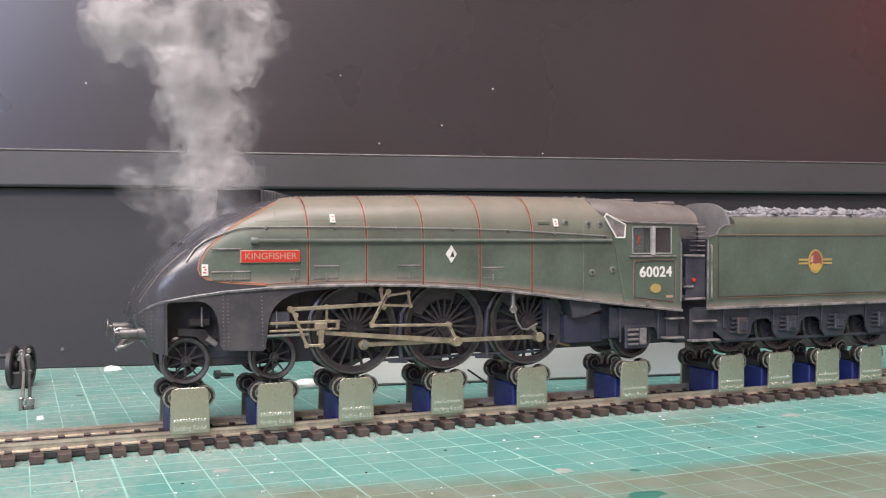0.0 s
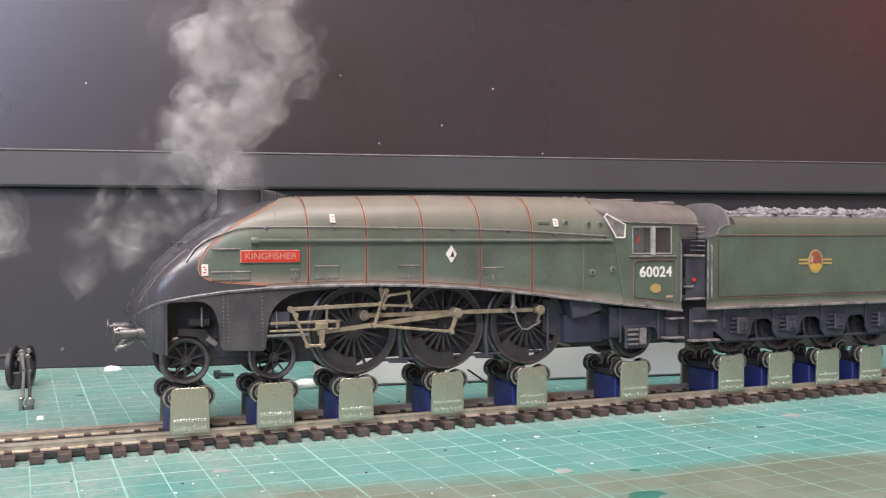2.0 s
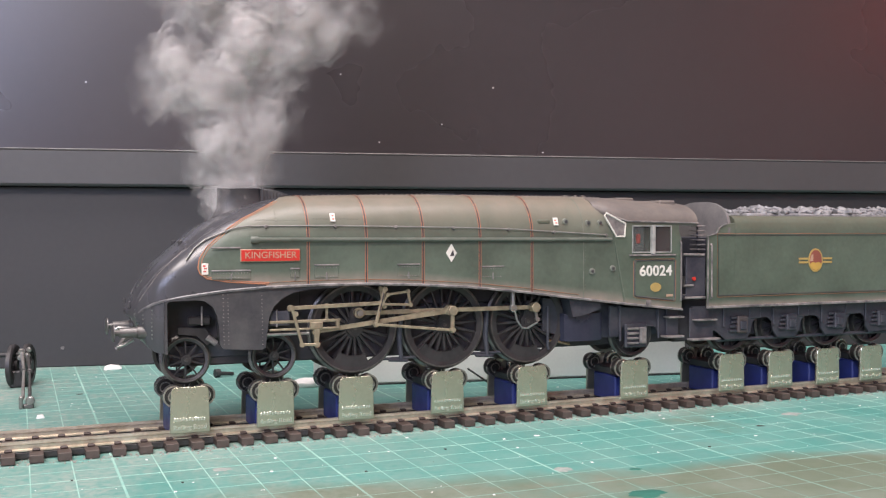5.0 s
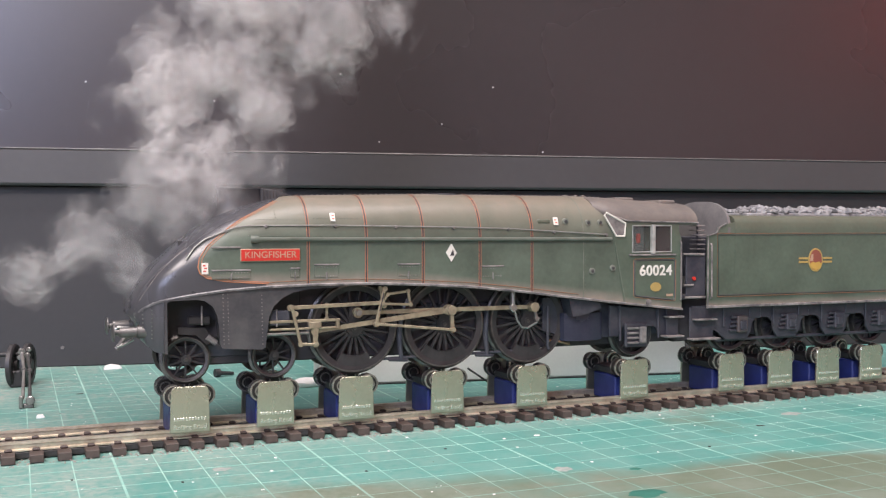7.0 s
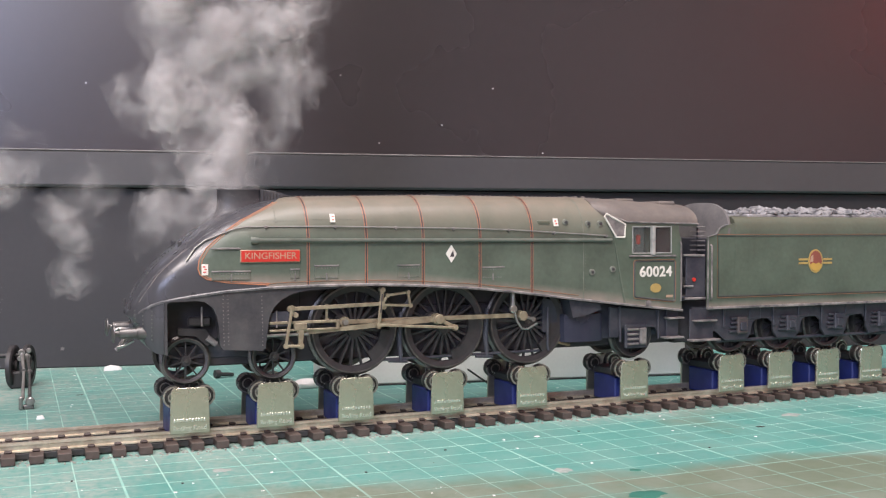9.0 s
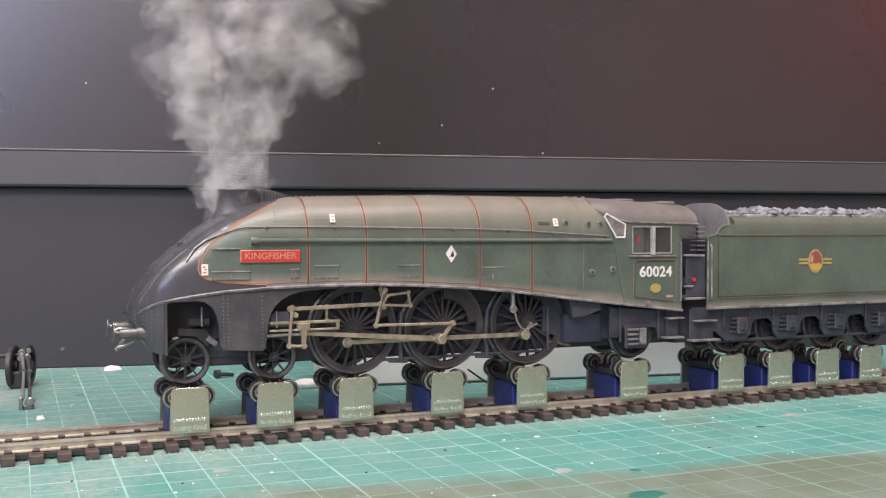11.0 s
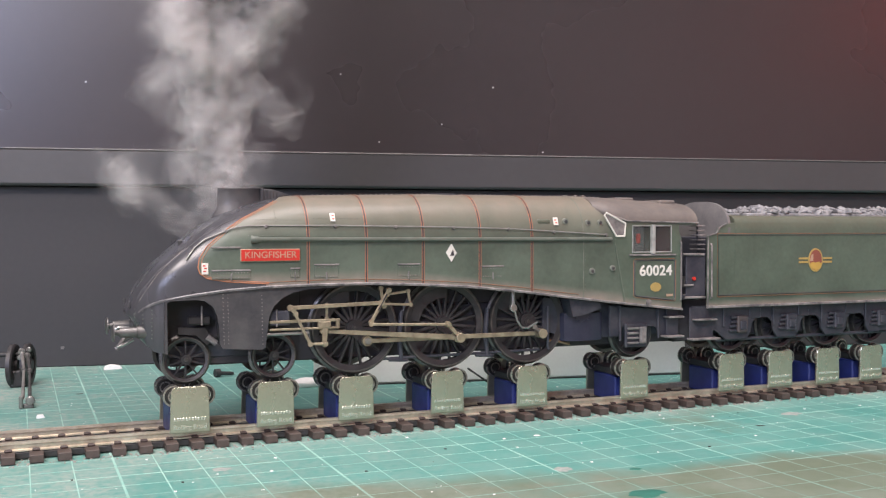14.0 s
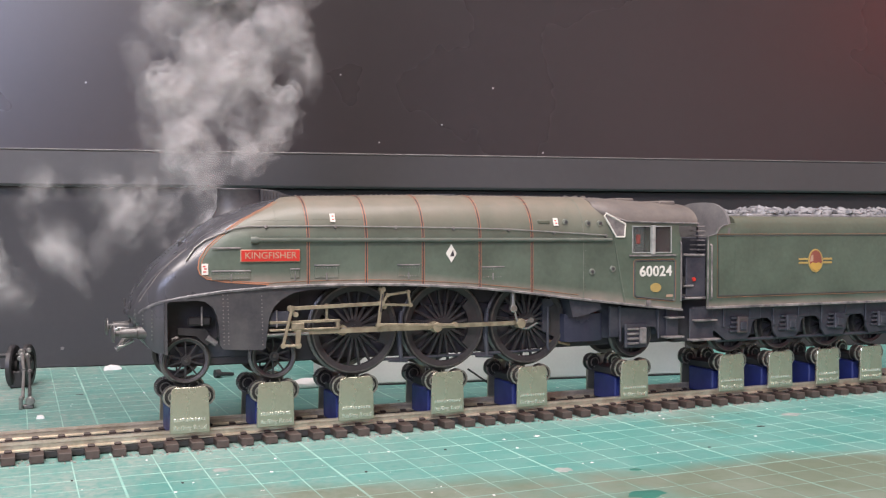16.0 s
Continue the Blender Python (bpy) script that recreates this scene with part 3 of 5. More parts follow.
# black valance with wheel arch and cylinder cover
VAL = [(-6.4, 41.2), (-6.4, 27.0), (-5.6, 26.8), (-5.7, 40.6), (-5.0, 41.2), (2.2, 41.4), (4.6, 40.9), (6.6, 39.3), (7.7, 36.8), (8.3, 33.6), (8.6, 28.6), (9.4, 27.6), (20.2, 26.9), (21.2, 27.5),
       (21.6, 31.0), (22.3, 36.2), (23.6, 39.0), (26.0, 41.2), (29.2, 42.8), (33.5, 43.6), (43, 44.0), (43, 45.0), (23, 44.7), (10, 43.9), (-0.6, 42.5)]
for sgn in (-1, 1):
    v = part("valance", prism(VAL, sgn * 14.2, sgn * 15.95), BLACK, loco, "black riveted valance and cylinder cover")
    bm = bmesh.new()
    for x, z0, z1 in ((9.6, 29, 43), (10.9, 29, 43), (20.4, 28.5, 43)):
        for z in np.arange(z0, z1, 1.05):
            disc(0.17, sgn * 15.9, sgn * 16.12, 6, bm, x + (z - z0) * -0.02, z)
    part("rivets", bm, LIP, v, "rows of small rivets")["kind"] = "stuff"
    part("inner_wall", box(-5.6, 33, min(sgn * 7.0, sgn * 7.6), max(sgn * 7.0, sgn * 7.6), 30, 44, 0.1), DARKGAP, loco)
part("smokebox_saddle", box(-5, 30, -7.4, 7.4, 36, 42, 0.4), DARKGAP, loco)
part("front_plate", box(-12.0, -11.0, -8.5, 8.5, 30.6, 36.8, 0.4), BLACK, loco, "black front bufferbeam")

# door on the nose: seam lines, lamp irons, hinges
for sgn in (-1, 1):
    pts = [(x, sgn * (side_y(x, z) + 0.05), z) for x, z in ((-12.4, 41.2), (-10.6, 44.2), (-7.6, 48.6), (-4.0, 52.2), (0, 55.6))]
    part("nose_seam", tube(pts, 0.14, 6), LIP, loco)
    part("lamp_iron", box(-1.5, -0.3, sgn * 6.2, sgn * 7.0, 55.4, 57.6, 0.2), BLACK, loco)
    part("lamp_iron", box(-14.9, -14.3, sgn * 6.5, sgn * 7.0, 39.0, 41.0, 0.1), BLACK, loco)
    # buffers
    b = part("buffer", tube([(-10.5, sgn * 10.5, 32.7), (-13.0, sgn * 10.5, 32.7), (-13.05, sgn * 10.5, 32.7), (-17.6, sgn * 10.5, 32.7)], [1.9, 1.8, 1.5, 1.35], 16), BUFFER, loco, "steel buffer with round head", True)
    part("buffer_shank", tube([(-17.6, sgn * 10.5, 32.7), (-18.9, sgn * 10.5, 32.7)], 0.8, 12), BUFFER, b)
    part("buffer_head", tube([(-18.9, sgn * 10.5, 32.7), (-19.2, sgn * 10.5, 32.7), (-19.6, sgn * 10.5, 32.7)], [2.5, 2.5, 1.9], 24), BUFFER, b, "", True)
part("coupling", tube([(-14, 0, 33), (-17, 0, 33.2), (-18.2, 0, 32.4), (-17.6, 0, 31.4)], 0.45, 8), STEEL, loco, "steel coupling hook and hose", True)
part("hose", tube([(-13.5, -4.5, 31.5), (-15.8, -4.8, 30.5), (-17.2, -5.0, 28.2), (-18.0, -5.0, 27.6)], 0.7, 8), LIP, loco, "", True)
part("step_bracket", tube([(-13.8, -8.5, 30.5), (-16.5, -9, 29.2), (-18.2, -9, 28.8)], 0.5, 8), STEEL, loco, "", True)

# chimney: a long oval with flared foot and a stepped deflector behind
def oval(x0, x1, w, z):
    c, h = (x0 + x1) / 2, (x1 - x0) / 2
    return [(c + h * math.cos(a), w * math.sin(a), z + (0)) for a in np.linspace(0, 2 * math.pi, 28, False)]


out = [oval(8.4, 26, 5.2, 62.5), oval(9.6, 25, 3.9, 65.2), oval(10.6, 24.4, 3.3, 67), oval(10.8, 24.2, 3.1, 72.2), oval(10.6, 24.4, 3.3, 72.5), oval(10.7, 24.3, 3.2, 72.8), oval(11.4, 23.6, 2.5, 72.8), oval(11.5, 23.5, 2.4, 66)]
part("chimney", loft(out), BLACK, loco, "short black oval chimney", True)
part("chimney_cowl", prism([(23, 68.6), (31.5, 70.9), (29.5, 71.6), (26.5, 72.4), (23, 72.7)], -2.6, 2.6, b=0.2), BLACK, loco, "black ribbed cowl behind the chimney")
for k in range(7):
    part("rib", box(23.4 + k * 0.95, 23.8 + k * 0.95, -3.0, 3.0, 69.3, 72.6 - 0.24 * k, 0.1), BLACK, loco)

# lighter green carries the pipe's thin highlight in its colour
PIPE = mat("dusty_green_pipe", (0.14, 0.155, 0.13), (0.09, 0.105, 0.085), 0.35, scale=200)
# handrail, ejector pipe, stanchions
for sgn in (-1, 1):
    hp = [(-0.5, 52.4), (2.0, 55.8), (4.8, 58.0), (10.2, 60.2), (13, 61.2), (16.5, 61.7), (40, 61.8), (78, 61.3), (98, 60.8), (132.5, 58.9)]
    y = lambda x, z: sgn * (side_y(x, z) + 0.6)
    hr = part("handrail", tube([(x, y(x, z), z) for x, z in hp], 0.22, 8), HANDRAIL, loco, "thin handrail along the casing", True)
    for x in (10.4, 21.5, 41.5, 60, 78.5, 97, 113, 132):
        z = float(np.interp(x, [p[0] for p in hp], [p[1] for p in hp]))
        part("stanchion", tube([(x, y(x, z) - sgn * 1.2, z - 0.8), (x, y(x, z), z), (x, y(x, z) + sgn * 0.2, z)], [0.34, 0.52, 0.3], 8), LIP, hr)
    pp = part("ejector_pipe", tube([(17.0, sgn * 16.8, 57.9), (18.6, sgn * 17.2, 57.9), (19.4, sgn * 17.2, 57.9), (134, sgn * 17.3, 57.5)], [1.0, 1.0, 0.58, 0.58], 12), PIPE, loco, "long green ejector pipe", True)

bm = bmesh.new()
for x0, x1, z in ((16.5, 32, 58.9), (19, 31, 63.4), (35.5, 49, 63.8)):
    for x in np.arange(x0, x1, 1.0):
        w = side_y(x, z)
        box(x - 0.13, x + 0.13, -w - 0.14, -w + 0.2, z - 0.13, z + 0.13, 0.05, bm)
for x, z0, z1 in ((24.5, 61, 68.5), (124.4, 41, 60)):
    for z in np.arange(z0, z1, 1.0):
        w = side_y(x, z)
        box(x - 0.13, x + 0.13, -w - 0.14, -w + 0.2, z - 0.13, z + 0.13, 0.05, bm)
for x, z0, z1 in ((-9.4, 31, 39.5), (-11.6, 33, 39), (-13.4, 35.5, 39.5)):
    for z in np.arange(z0, z1, 1.1):
        w = side_y(x, z)
        box(x - 0.16, x + 0.16, -w - 0.16, -w + 0.3, z - 0.16, z + 0.16, 0.05, bm)
for k in np.linspace(0, 1, 26):
    x, z = -11.5 + 21 * k, float(np.interp(-11.5 + 21 * k, XT, ZT))
    box(x - 0.2, x + 0.2, -0.4, 0.1, z - 0.3, z + 0.2, 0.05, bm)
part("casing_rivets", bm, PIPE, loco, "rows of tiny rivets on the casing")["kind"] = "stuff"
part("panel_strip", box(6.0, 14.2, -16.5, -16.0, 55.4, 55.9, 0.12), LIP, loco, "pale strip before the nameplate")
# small fittings on the side
for sgn in (-1, 1):
    Y = lambda a: sgn * (16.4 + a)
    for x0, x1, z0, z1 in ((35.2, 42.4, 46.8, 50.6), (60.5, 67.5, 46.6, 50.4), (88.0, 95.5, 45.8, 49.4), (6.2, 16.8, 46.9, 49.4), (28.2, 30.9, 47.0, 49.7)):
        ac = part("access_panel", box(x0, x1, min(Y(-0.3), Y(0.18)), max(Y(-0.3), Y(0.18)), z0, z1, 0.12), GREEN, loco, "small hinged access panel")
        part("panel_hinge", box(x0 - 0.1, x1 + 0.1, min(Y(0), Y(0.42)), max(Y(0), Y(0.42)), z1 - 0.3, z1 + 0.15, 0.1), LIP, ac)
        bm = bmesh.new()
        for z in (z1 - 0.75, z0 + 0.45):
            for x in np.arange(x0 + 0.5, x1 - 0.2, 0.85):
                box(x - 0.14, x + 0.14, min(Y(0.1), Y(0.34)), max(Y(0.1), Y(0.34)), z - 0.14, z + 0.14, 0.05, bm)
        part("panel_rivets", bm, LIP, ac, "tiny rivets round the panel")["kind"] = "stuff"
        part("panel_latch", box((x0 + x1) / 2 - 0.18, (x0 + x1) / 2 + 0.18, min(Y(0), Y(0.5)), max(Y(0), Y(0.5)), z0 - 0.5, z0 + 1.6, 0.1), LIP, ac)
    for x, z in ((126.9, 47.3), (134.6, 48.1), (125.8, 62.8), (130.3, 62.8), (117.6, 63.2)):
        w = side_y(min(x, 139), z)
        plug = part("washout_plug", disc(1.0, sgn * (w - 0.6), sgn * (w + 0.45), 14, None, x, z, 0.15), PLUGGLINT, loco, "round washout plug")
        part("plug_nut", disc(0.55, sgn * (w + 0.4), sgn * (w + 0.8), 6, None, x, z), BLACK, plug)
    w = side_y(110, 63)
    part("whistle_cover", box(107.6, 112.2, min(sgn * (w - 1), sgn * (w + 0.4)), max(sgn * (w - 1), sgn * (w + 0.4)), 62.4, 63.9, 0.4), TGREEN, loco)

# writing and labels on the near side
plate = part("nameplate", box(14.0, 31.0, -17.0, -16.2, 51.7, 55.25, 0.2), PALE, loco, "red nameplate with raised lettering")
part("plate_field", box(14.22, 30.78, -17.1, -16.6, 51.92, 55.03, 0.05), RED, plate, "red field")
text("lettering", "KINGFISHER", 2.6, PALE, plate, (22.5, -17.12, 53.5), "raised pale letters", 0.08, 14.6)


def label_plate(x, z, w, h, marks):
    y = -side_y(x, z) - 0.25
    t = math.atan2(side_y(x, z - 1) - side_y(x, z + 1), 2)
    p = part("data_label", box(-w / 2, w / 2, -0.12, 0.12, -h / 2, h / 2, 0.04), WHITE, loco, "small white label with red marks", loc=(x, y, z))
    p.rotation_euler = (-t, 0, 0)
    for a, b in marks:
        part("mark", box(a - w * 0.2, a + w * 0.2, -0.17, -0.1, b - 0.18, b + 0.18, 0), RED, p)


label_plate(4.4, 49.9, 1.8, 3.1, ((-0.2, 0.8), (0.15, 0.1), (-0.1, -0.7)))
label_plate(41.0, 64.2, 1.5, 2.7, ((0.1, -0.6), (0.1, 0.5)))
label_plate(114.0, 63.2, 1.7, 2.6, ((0.1, -0.5), (-0.1, 0.4)))
dia = part("diamond_plate", prism([(-1.75, 0), (0, -2.7), (1.75, 0), (0, 2.7)], -17.0, -16.3), WHITE, loco, "cream diamond plate with dark mark", loc=(77.7, 0, 53.6))
part("diamond_mark", prism([(-0.5, -0.9), (0.9, -0.9), (0.5, 1.0), (0.0, 0.2)], -17.08, -16.9), DARKGAP, dia)

def pane_material(name, colour, share):
    """Glossy glass under a flat pale film that stands in for its reflection."""
    m = mat(name, colour, tuple(c * 1.3 for c in colour), 0.2, scale=160, bump=0)
    m.node_tree.nodes["Principled BSDF"].inputs["Alpha"].default_value = share
    return m


CABGLASS = pane_material("dusty_green_glass", (0.13, 0.15, 0.13), 0.2)
CLEARGLASS = pane_material("dusty_clear_glass", (0.12, 0.115, 0.11), 0.2)
FRAMEPALE = mat("pale_window_frame", (0.46, 0.46, 0.43), (0.26, 0.26, 0.245), 0.4, 0.2, scale=300)
# cab: side sheets with two window openings each
for sgn in (-1, 1):
    y0, y1 = sorted((sgn * 16.2, sgn * 17.1))
    bm = prism([(139.8, 36.6), (161.6, 34.3), (161.6, 53.0), (138.4, 53.0)], y0, y1)
    prism([(136.4, 53.0), (142.0, 53.0), (142.0, 62.9), (137.2, 62.9), (135.9, 60.5), (135.0, 57.8)], y0, y1, bm)
    prism([(157.4, 53.0), (161.6, 53.0), (161.4, 57.6), (160.4, 60.2), (160.4, 62.9), (157.4, 62.9)], y0, y1, bm)
    prism([(149.4, 53.0), (150.7, 53.0), (150.7, 62.9), (149.4, 62.9)], y0, y1, bm)
    prism([(142.0, 62.0), (157.4, 62.0), (157.4, 62.9), (142.0, 62.9)], y0, y1, bm)
    prism([(139.8, 36.6), (138.4, 53.0), (136.4, 53.0), (135.0, 57.8), (139.0, 37.0)], y0, y1, bm)
    side = part("cab_side", bm, TGREEN, loco, "green cab side with lined number panel")
    ya, yb = sorted((sgn * 17.0, sgn * 17.35))
    for x0, x1 in ((142.0, 149.4), (150.7, 157.4)):
        for q in ((x0, x1, 53.0, 53.35), (x0, x1, 61.65, 62.0), (x0, x0 + 0.3, 53.35, 61.65), (x1 - 0.3, x1, 53.35, 61.65)):
            part("window_frame", box(q[0], q[1], ya, yb, q[2], q[3], 0.05), FRAMEPALE, side)
        part("window_pane", box(x0 + 0.2, x1 - 0.2, min(sgn * 16.5, sgn * 16.7), max(sgn * 16.5, sgn * 16.7), 53.2, 61.8, 0), CABGLASS if x0 < 145 else CLEARGLASS, side, "window pane with a flat pale sheen")
    part("window_sill", box(140.8, 159.0, min(sgn * 16.9, sgn * 17.7), max(sgn * 16.9, sgn * 17.7), 51.9, 52.5, 0.15), LIP, side)
    part("window_screen", box(149.2, 150.4, min(sgn * 17.1, sgn * 18.2), max(sgn * 17.1, sgn * 18.2), 52.6, 62.2, 0.1), FRAMEPALE, side, "pale hinged glass screen")
    part("grab_rail", tube([(160.9, sgn * 17.6, 37), (160.9, sgn * 17.8, 38), (160.9, sgn * 17.8, 56), (160.9, sgn * 17.2, 57)], 0.3, 6), LIP, side)
    # lined panel
    for (inset, m, r) in ((0, PALE_LINE, 0.13), (0.45, BLACK, 0.24)):
        x0, x1, z0, z1 = 142.6 + inset, 159.2 - inset, 38.3 + inset, 50.9 - inset
        pts = [(x0, sgn * 17.12, z0 + 0.6), (x0 + 0.6, sgn * 17.12, z0), (x1 - 0.6, sgn * 17.12, z0 - 1.6), (x1, sgn * 17.12, z0 - 1.0), (x1, sgn * 17.12, z1 - 0.6), (x1 - 0.6, sgn * 17.12, z1), (x0 + 0.6, sgn * 17.12, z1), (x0, sgn * 17.12, z1 - 0.6), (x0, sgn * 17.12, z0 + 0.6)]
        part("panel_lining", tube(pts, r, 4), m, side)
    # slanted front window with white frame
    wf = [(139.0, 58.4), (135.9, 58.4), (131.3, 65.2), (132.0, 66.0), (139.3, 62.6), (139.0, 58.4)]
    part("front_window_frame", tube([(x, sgn * 17.25, z) for x, z in wf], 0.33, 6), WHITE, side, "white framed slanted window")
    part("front_window_glass", prism([(138.9, 58.6), (136.0, 58.6), (131.6, 65.2), (132.1, 65.8), (139.2, 62.5)], min(sgn * 17.1, sgn * 17.2), max(sgn * 17.1, sgn * 17.2)), LIP, side)
for k, figure in enumerate("60024"):
    text("painted_figure", figure, 4.7, WHITE, loco, (146.1 + 2.6 * k, -17.16, 46.9), "white painted figure", 0.06, 2.35, 0.025)
part("works_plate", prism([(151.2 + 2.1 * math.cos(a), 41.6 + 1.5 * math.sin(a)) for a in np.linspace(0, 6.283, 24, False)], -17.3, -17.05), GOLD, loco, "small oval brass works plate")
part("small_mark", box(155.4, 158.0, -17.2, -17.05, 38.4, 39.2, 0), PALE, loco)
part("lubricator", disc(1.0, -17.5, -17.0, 16, None, 148.4, 36.6), LIP, loco)
roof = []
for x, ze, zc in ((129.5, 67.6, 71.45), (132.0, 66.2, 71.5), (134.5, 65.0, 71.5), (140, 63.3, 71.3), (150, 62.9, 70.7), (160, 62.8, 70.2), (167.8, 62.8, 69.8)):
    wr = 12.6 if x < 131 else (15.2 if x < 133 else (16.6 if x < 136 else 17.4))
    arc = [(-wr * math.cos(a) ** 0.8 if k < 12 else 0.0, ze + (zc - ze) * math.sin(a) ** 0.95) for k, a in enumerate(np.linspace(0, math.pi / 2, 13))]
    top = [(x, y, z) for y, z in arc] + [(x, -y, z) for y, z in arc[-2::-1]]
    roof.append(top + [(p[0], p[1] * 0.96, p[2] - 0.8) for p in top[::-1]])
roof_ob = part("cab_roof", loft(roof), ROOF, loco, "dusty grey brown cab roof", True)
part("roof_vent", box(158, 164.5, -9.5, 9.5, 68.0, 70.6, 0.5), ROOF, roof_ob)
part("roof_rib", box(143, 150, -6, 6, 70.0, 71.4, 0.4), ROOF, roof_ob)
part("gutter", tube([(134.5, -16.7, 65.1), (140, -17.5, 63.4), (168, -17.5, 62.8)], 0.25, 6), LIP, roof_ob)
BROWN = mat("brown_cab_interior", (0.13, 0.085, 0.075), (0.09, 0.06, 0.055), 0.6, scale=150)
# added sheet stands in for the dim brown interior behind the windows
part("cab_lining", box(154, 164.4, -6.6, -6.0, 38.6, 62.0, 0.1), BROWN, loco, "dark brown screen added inside the cab")
part("cab_floor", box(139, 164, -16, 16, 37.0, 38.5, 0.2), FRAME, loco)
part("backhead", box(138.5, 142.5, -15.5, 15.5, 38, 68, 0.8), FRAME, loco, "dark boiler backhead")
part("fire_door", box(145.4, 146.8, -15.0, -13.8, 56.0, 59.2, 0.3), RED, loco, "small red fitting seen through the window")
part("cab_seat", box(150, 156, -15.5, -9, 38.5, 52, 0.4), mat("brown_seat", (0.10, 0.04, 0.03), (0.07, 0.03, 0.025), 0.6), loco)
# top fittings: rivet line and safety valves along the crown
bm = bmesh.new()
for x in np.arange(32, 140, 1.7):
    box(x, x + 0.6, -0.5, 0.1, float(np.interp(x, XT, ZT)) - 0.3, float(np.interp(x, XT, ZT)) + 0.28, 0.1, bm)
part("crown_rivets", bm, LIP, loco, "row of rivets along the crown")["kind"] = "stuff"
part("dome_cover", revolve([(0.1, 0.0), (5, 0.0), (4.6, 0.35), (0.1, 0.5)], 28), GREEN, loco, "", True, (82, 0, 71.55)).rotation_euler = (radians(90), 0, 0)
for x in (126, 130, 133):
    part("safety_valve", tube([(x, -1, 70.8), (x, -1, 71.9), (x, -1, 72.1)], [0.9, 0.8, 0.4], 10), ROOF, loco)

# ---- chassis ----
BLUEBLACK = mat("glossy_blue_black", (0.024, 0.027, 0.048), (0.038, 0.040, 0.060), 0.24, scale=90, bump=0.05)
part("main_frame", box(-4, 165, -6.2, 6.2, 22, 37.5, 0.5), DARKGAP, loco, "dark chassis block between the wheels")
part("boiler_underside", box(33, 137, -6.4, 6.4, 37.5, 44.0, 0.5), DARKGAP, loco)
part("firebox", prism([(113, 38.5), (137, 36.6), (160, 34.6), (160, 25.5), (140, 24.5), (118, 26.5), (113, 28)], -9.5, 9.5), FRAME, loco, "dusty blue black firebox and ashpan")
for sgn in (-1, 1):
    a, b = sorted((sgn * 12.2, sgn * 13.2))
    part("ashpan_side", loft([[(x, sgn * y, z) for x, y in ((118.5, 8.5), (120, 11.2), (123, 12.4), (127, 12.8), (131, 12.4), (134, 11.4), (135, 8.5))] for z in (24.4, 24.7, 33.0, 33.4)]), BLUEBLACK, loco, "glossy blue black ashpan side", True)
    part("injector_box", prism([(119.5, 38.4), (131, 36.8), (131.5, 35.0), (125, 33.0), (121, 32.6)], *sorted((sgn * 9.5, sgn * 15.2))), FRAME, loco)
    part("ashpan_rib", tube([(129, sgn * 10.4, 37), (129, sgn * 10.4, 24.5)], 1.0, 10), FRAME, loco, "", True)
    tf = part("truck_frame", prism([(136, 35.5), (160, 33.6), (160, 25), (156, 25), (153.5, 28.5), (140.5, 28.5), (139, 25.2), (136, 25.6)], a, b, b=0.15), FRAME, loco, "dark trailing truck frame")
    part("axle_box", box(141.4, 150.0, min(sgn * 13, sgn * 14.4), max(sgn * 13, sgn * 14.4), 21.6, 29.6, 0.4), FRAME, tf, "trailing axle box")
    for k in range(4):
        part("spring_leaf", box(142.0, 146.2, min(sgn * 14.2, sgn * 15.2), max(sgn * 14.2, sgn * 15.2), 22.8 + k * 1.6, 23.5 + k * 1.6, 0.12), HANDRAIL if k == 3 else LIP, tf)
    part("axle_cap", box(146.6, 149.2, min(sgn * 14.2, sgn * 15.4), max(sgn * 14.2, sgn * 15.4), 22.8, 28.4, 0.4), LIP, tf, "grey axle box cover")
    part("truck_post", tube([(139.6, sgn * 13.6, 35.5), (139.6, sgn * 13.9, 24.0)], 0.45, 8), FRAME, tf)
    part("truck_post", tube([(154.6, sgn * 13.6, 34.0), (154.6, sgn * 13.9, 24.4)], 0.5, 8), FRAME, tf)
    part("cab_step", box(156, 163, min(sgn * 13, sgn * 17), max(sgn * 13, sgn * 17), 24.4, 25.1, 0.15), LIP, loco, "chipped cab step")
    part("cab_step", box(157, 163, min(sgn * 13, sgn * 17), max(sgn * 13, sgn * 17), 31.0, 31.6, 0.15), LIP, loco)
    part("step_hanger", box(157.6, 162.4, min(sgn * 13.6, sgn * 14.2), max(sgn * 13.6, sgn * 14.2), 25, 35, 0.1), FRAME, loco)
    part("injector_pipe", tube([(113.5, sgn * 12, 36), (113.5, sgn * 12, 23.5), (114, sgn * 12, 22.2)], 0.5, 8), FRAME, loco, "", True)
    part("drain_pipe", tube([(115.5, sgn * 9, 24.6), (119, sgn * 9.4, 24.2), (123, sgn * 9.4, 23.2)], 0.5, 8), mat("copper_pipe", (0.30, 0.20, 0.12), (0.2, 0.14, 0.09), 0.45, 0.5), loco, "", True)
    for x in (64.3, 93.2):
        bh = part("brake_hanger", tube([(x, sgn * 9.5, 36), (x - 0.6, sgn * 9.5, 28), (x, sgn * 9.5, 20.8)], [0.7, 0.9, 0.6], 8), FRAME, loco, "dark brake hanger and shoe", True)
        part("brake_rod", tube([(x - 4, sgn * 9.5, 21.2), (x + 2, sgn * 9.5, 20.8)], 0.5, 8), FRAME, bh)
    part("brake_pull_rod", tube([(58, sgn * 9.2, 21.6), (112, sgn * 9.2, 21.9)], 0.45, 8), FRAME, loco)
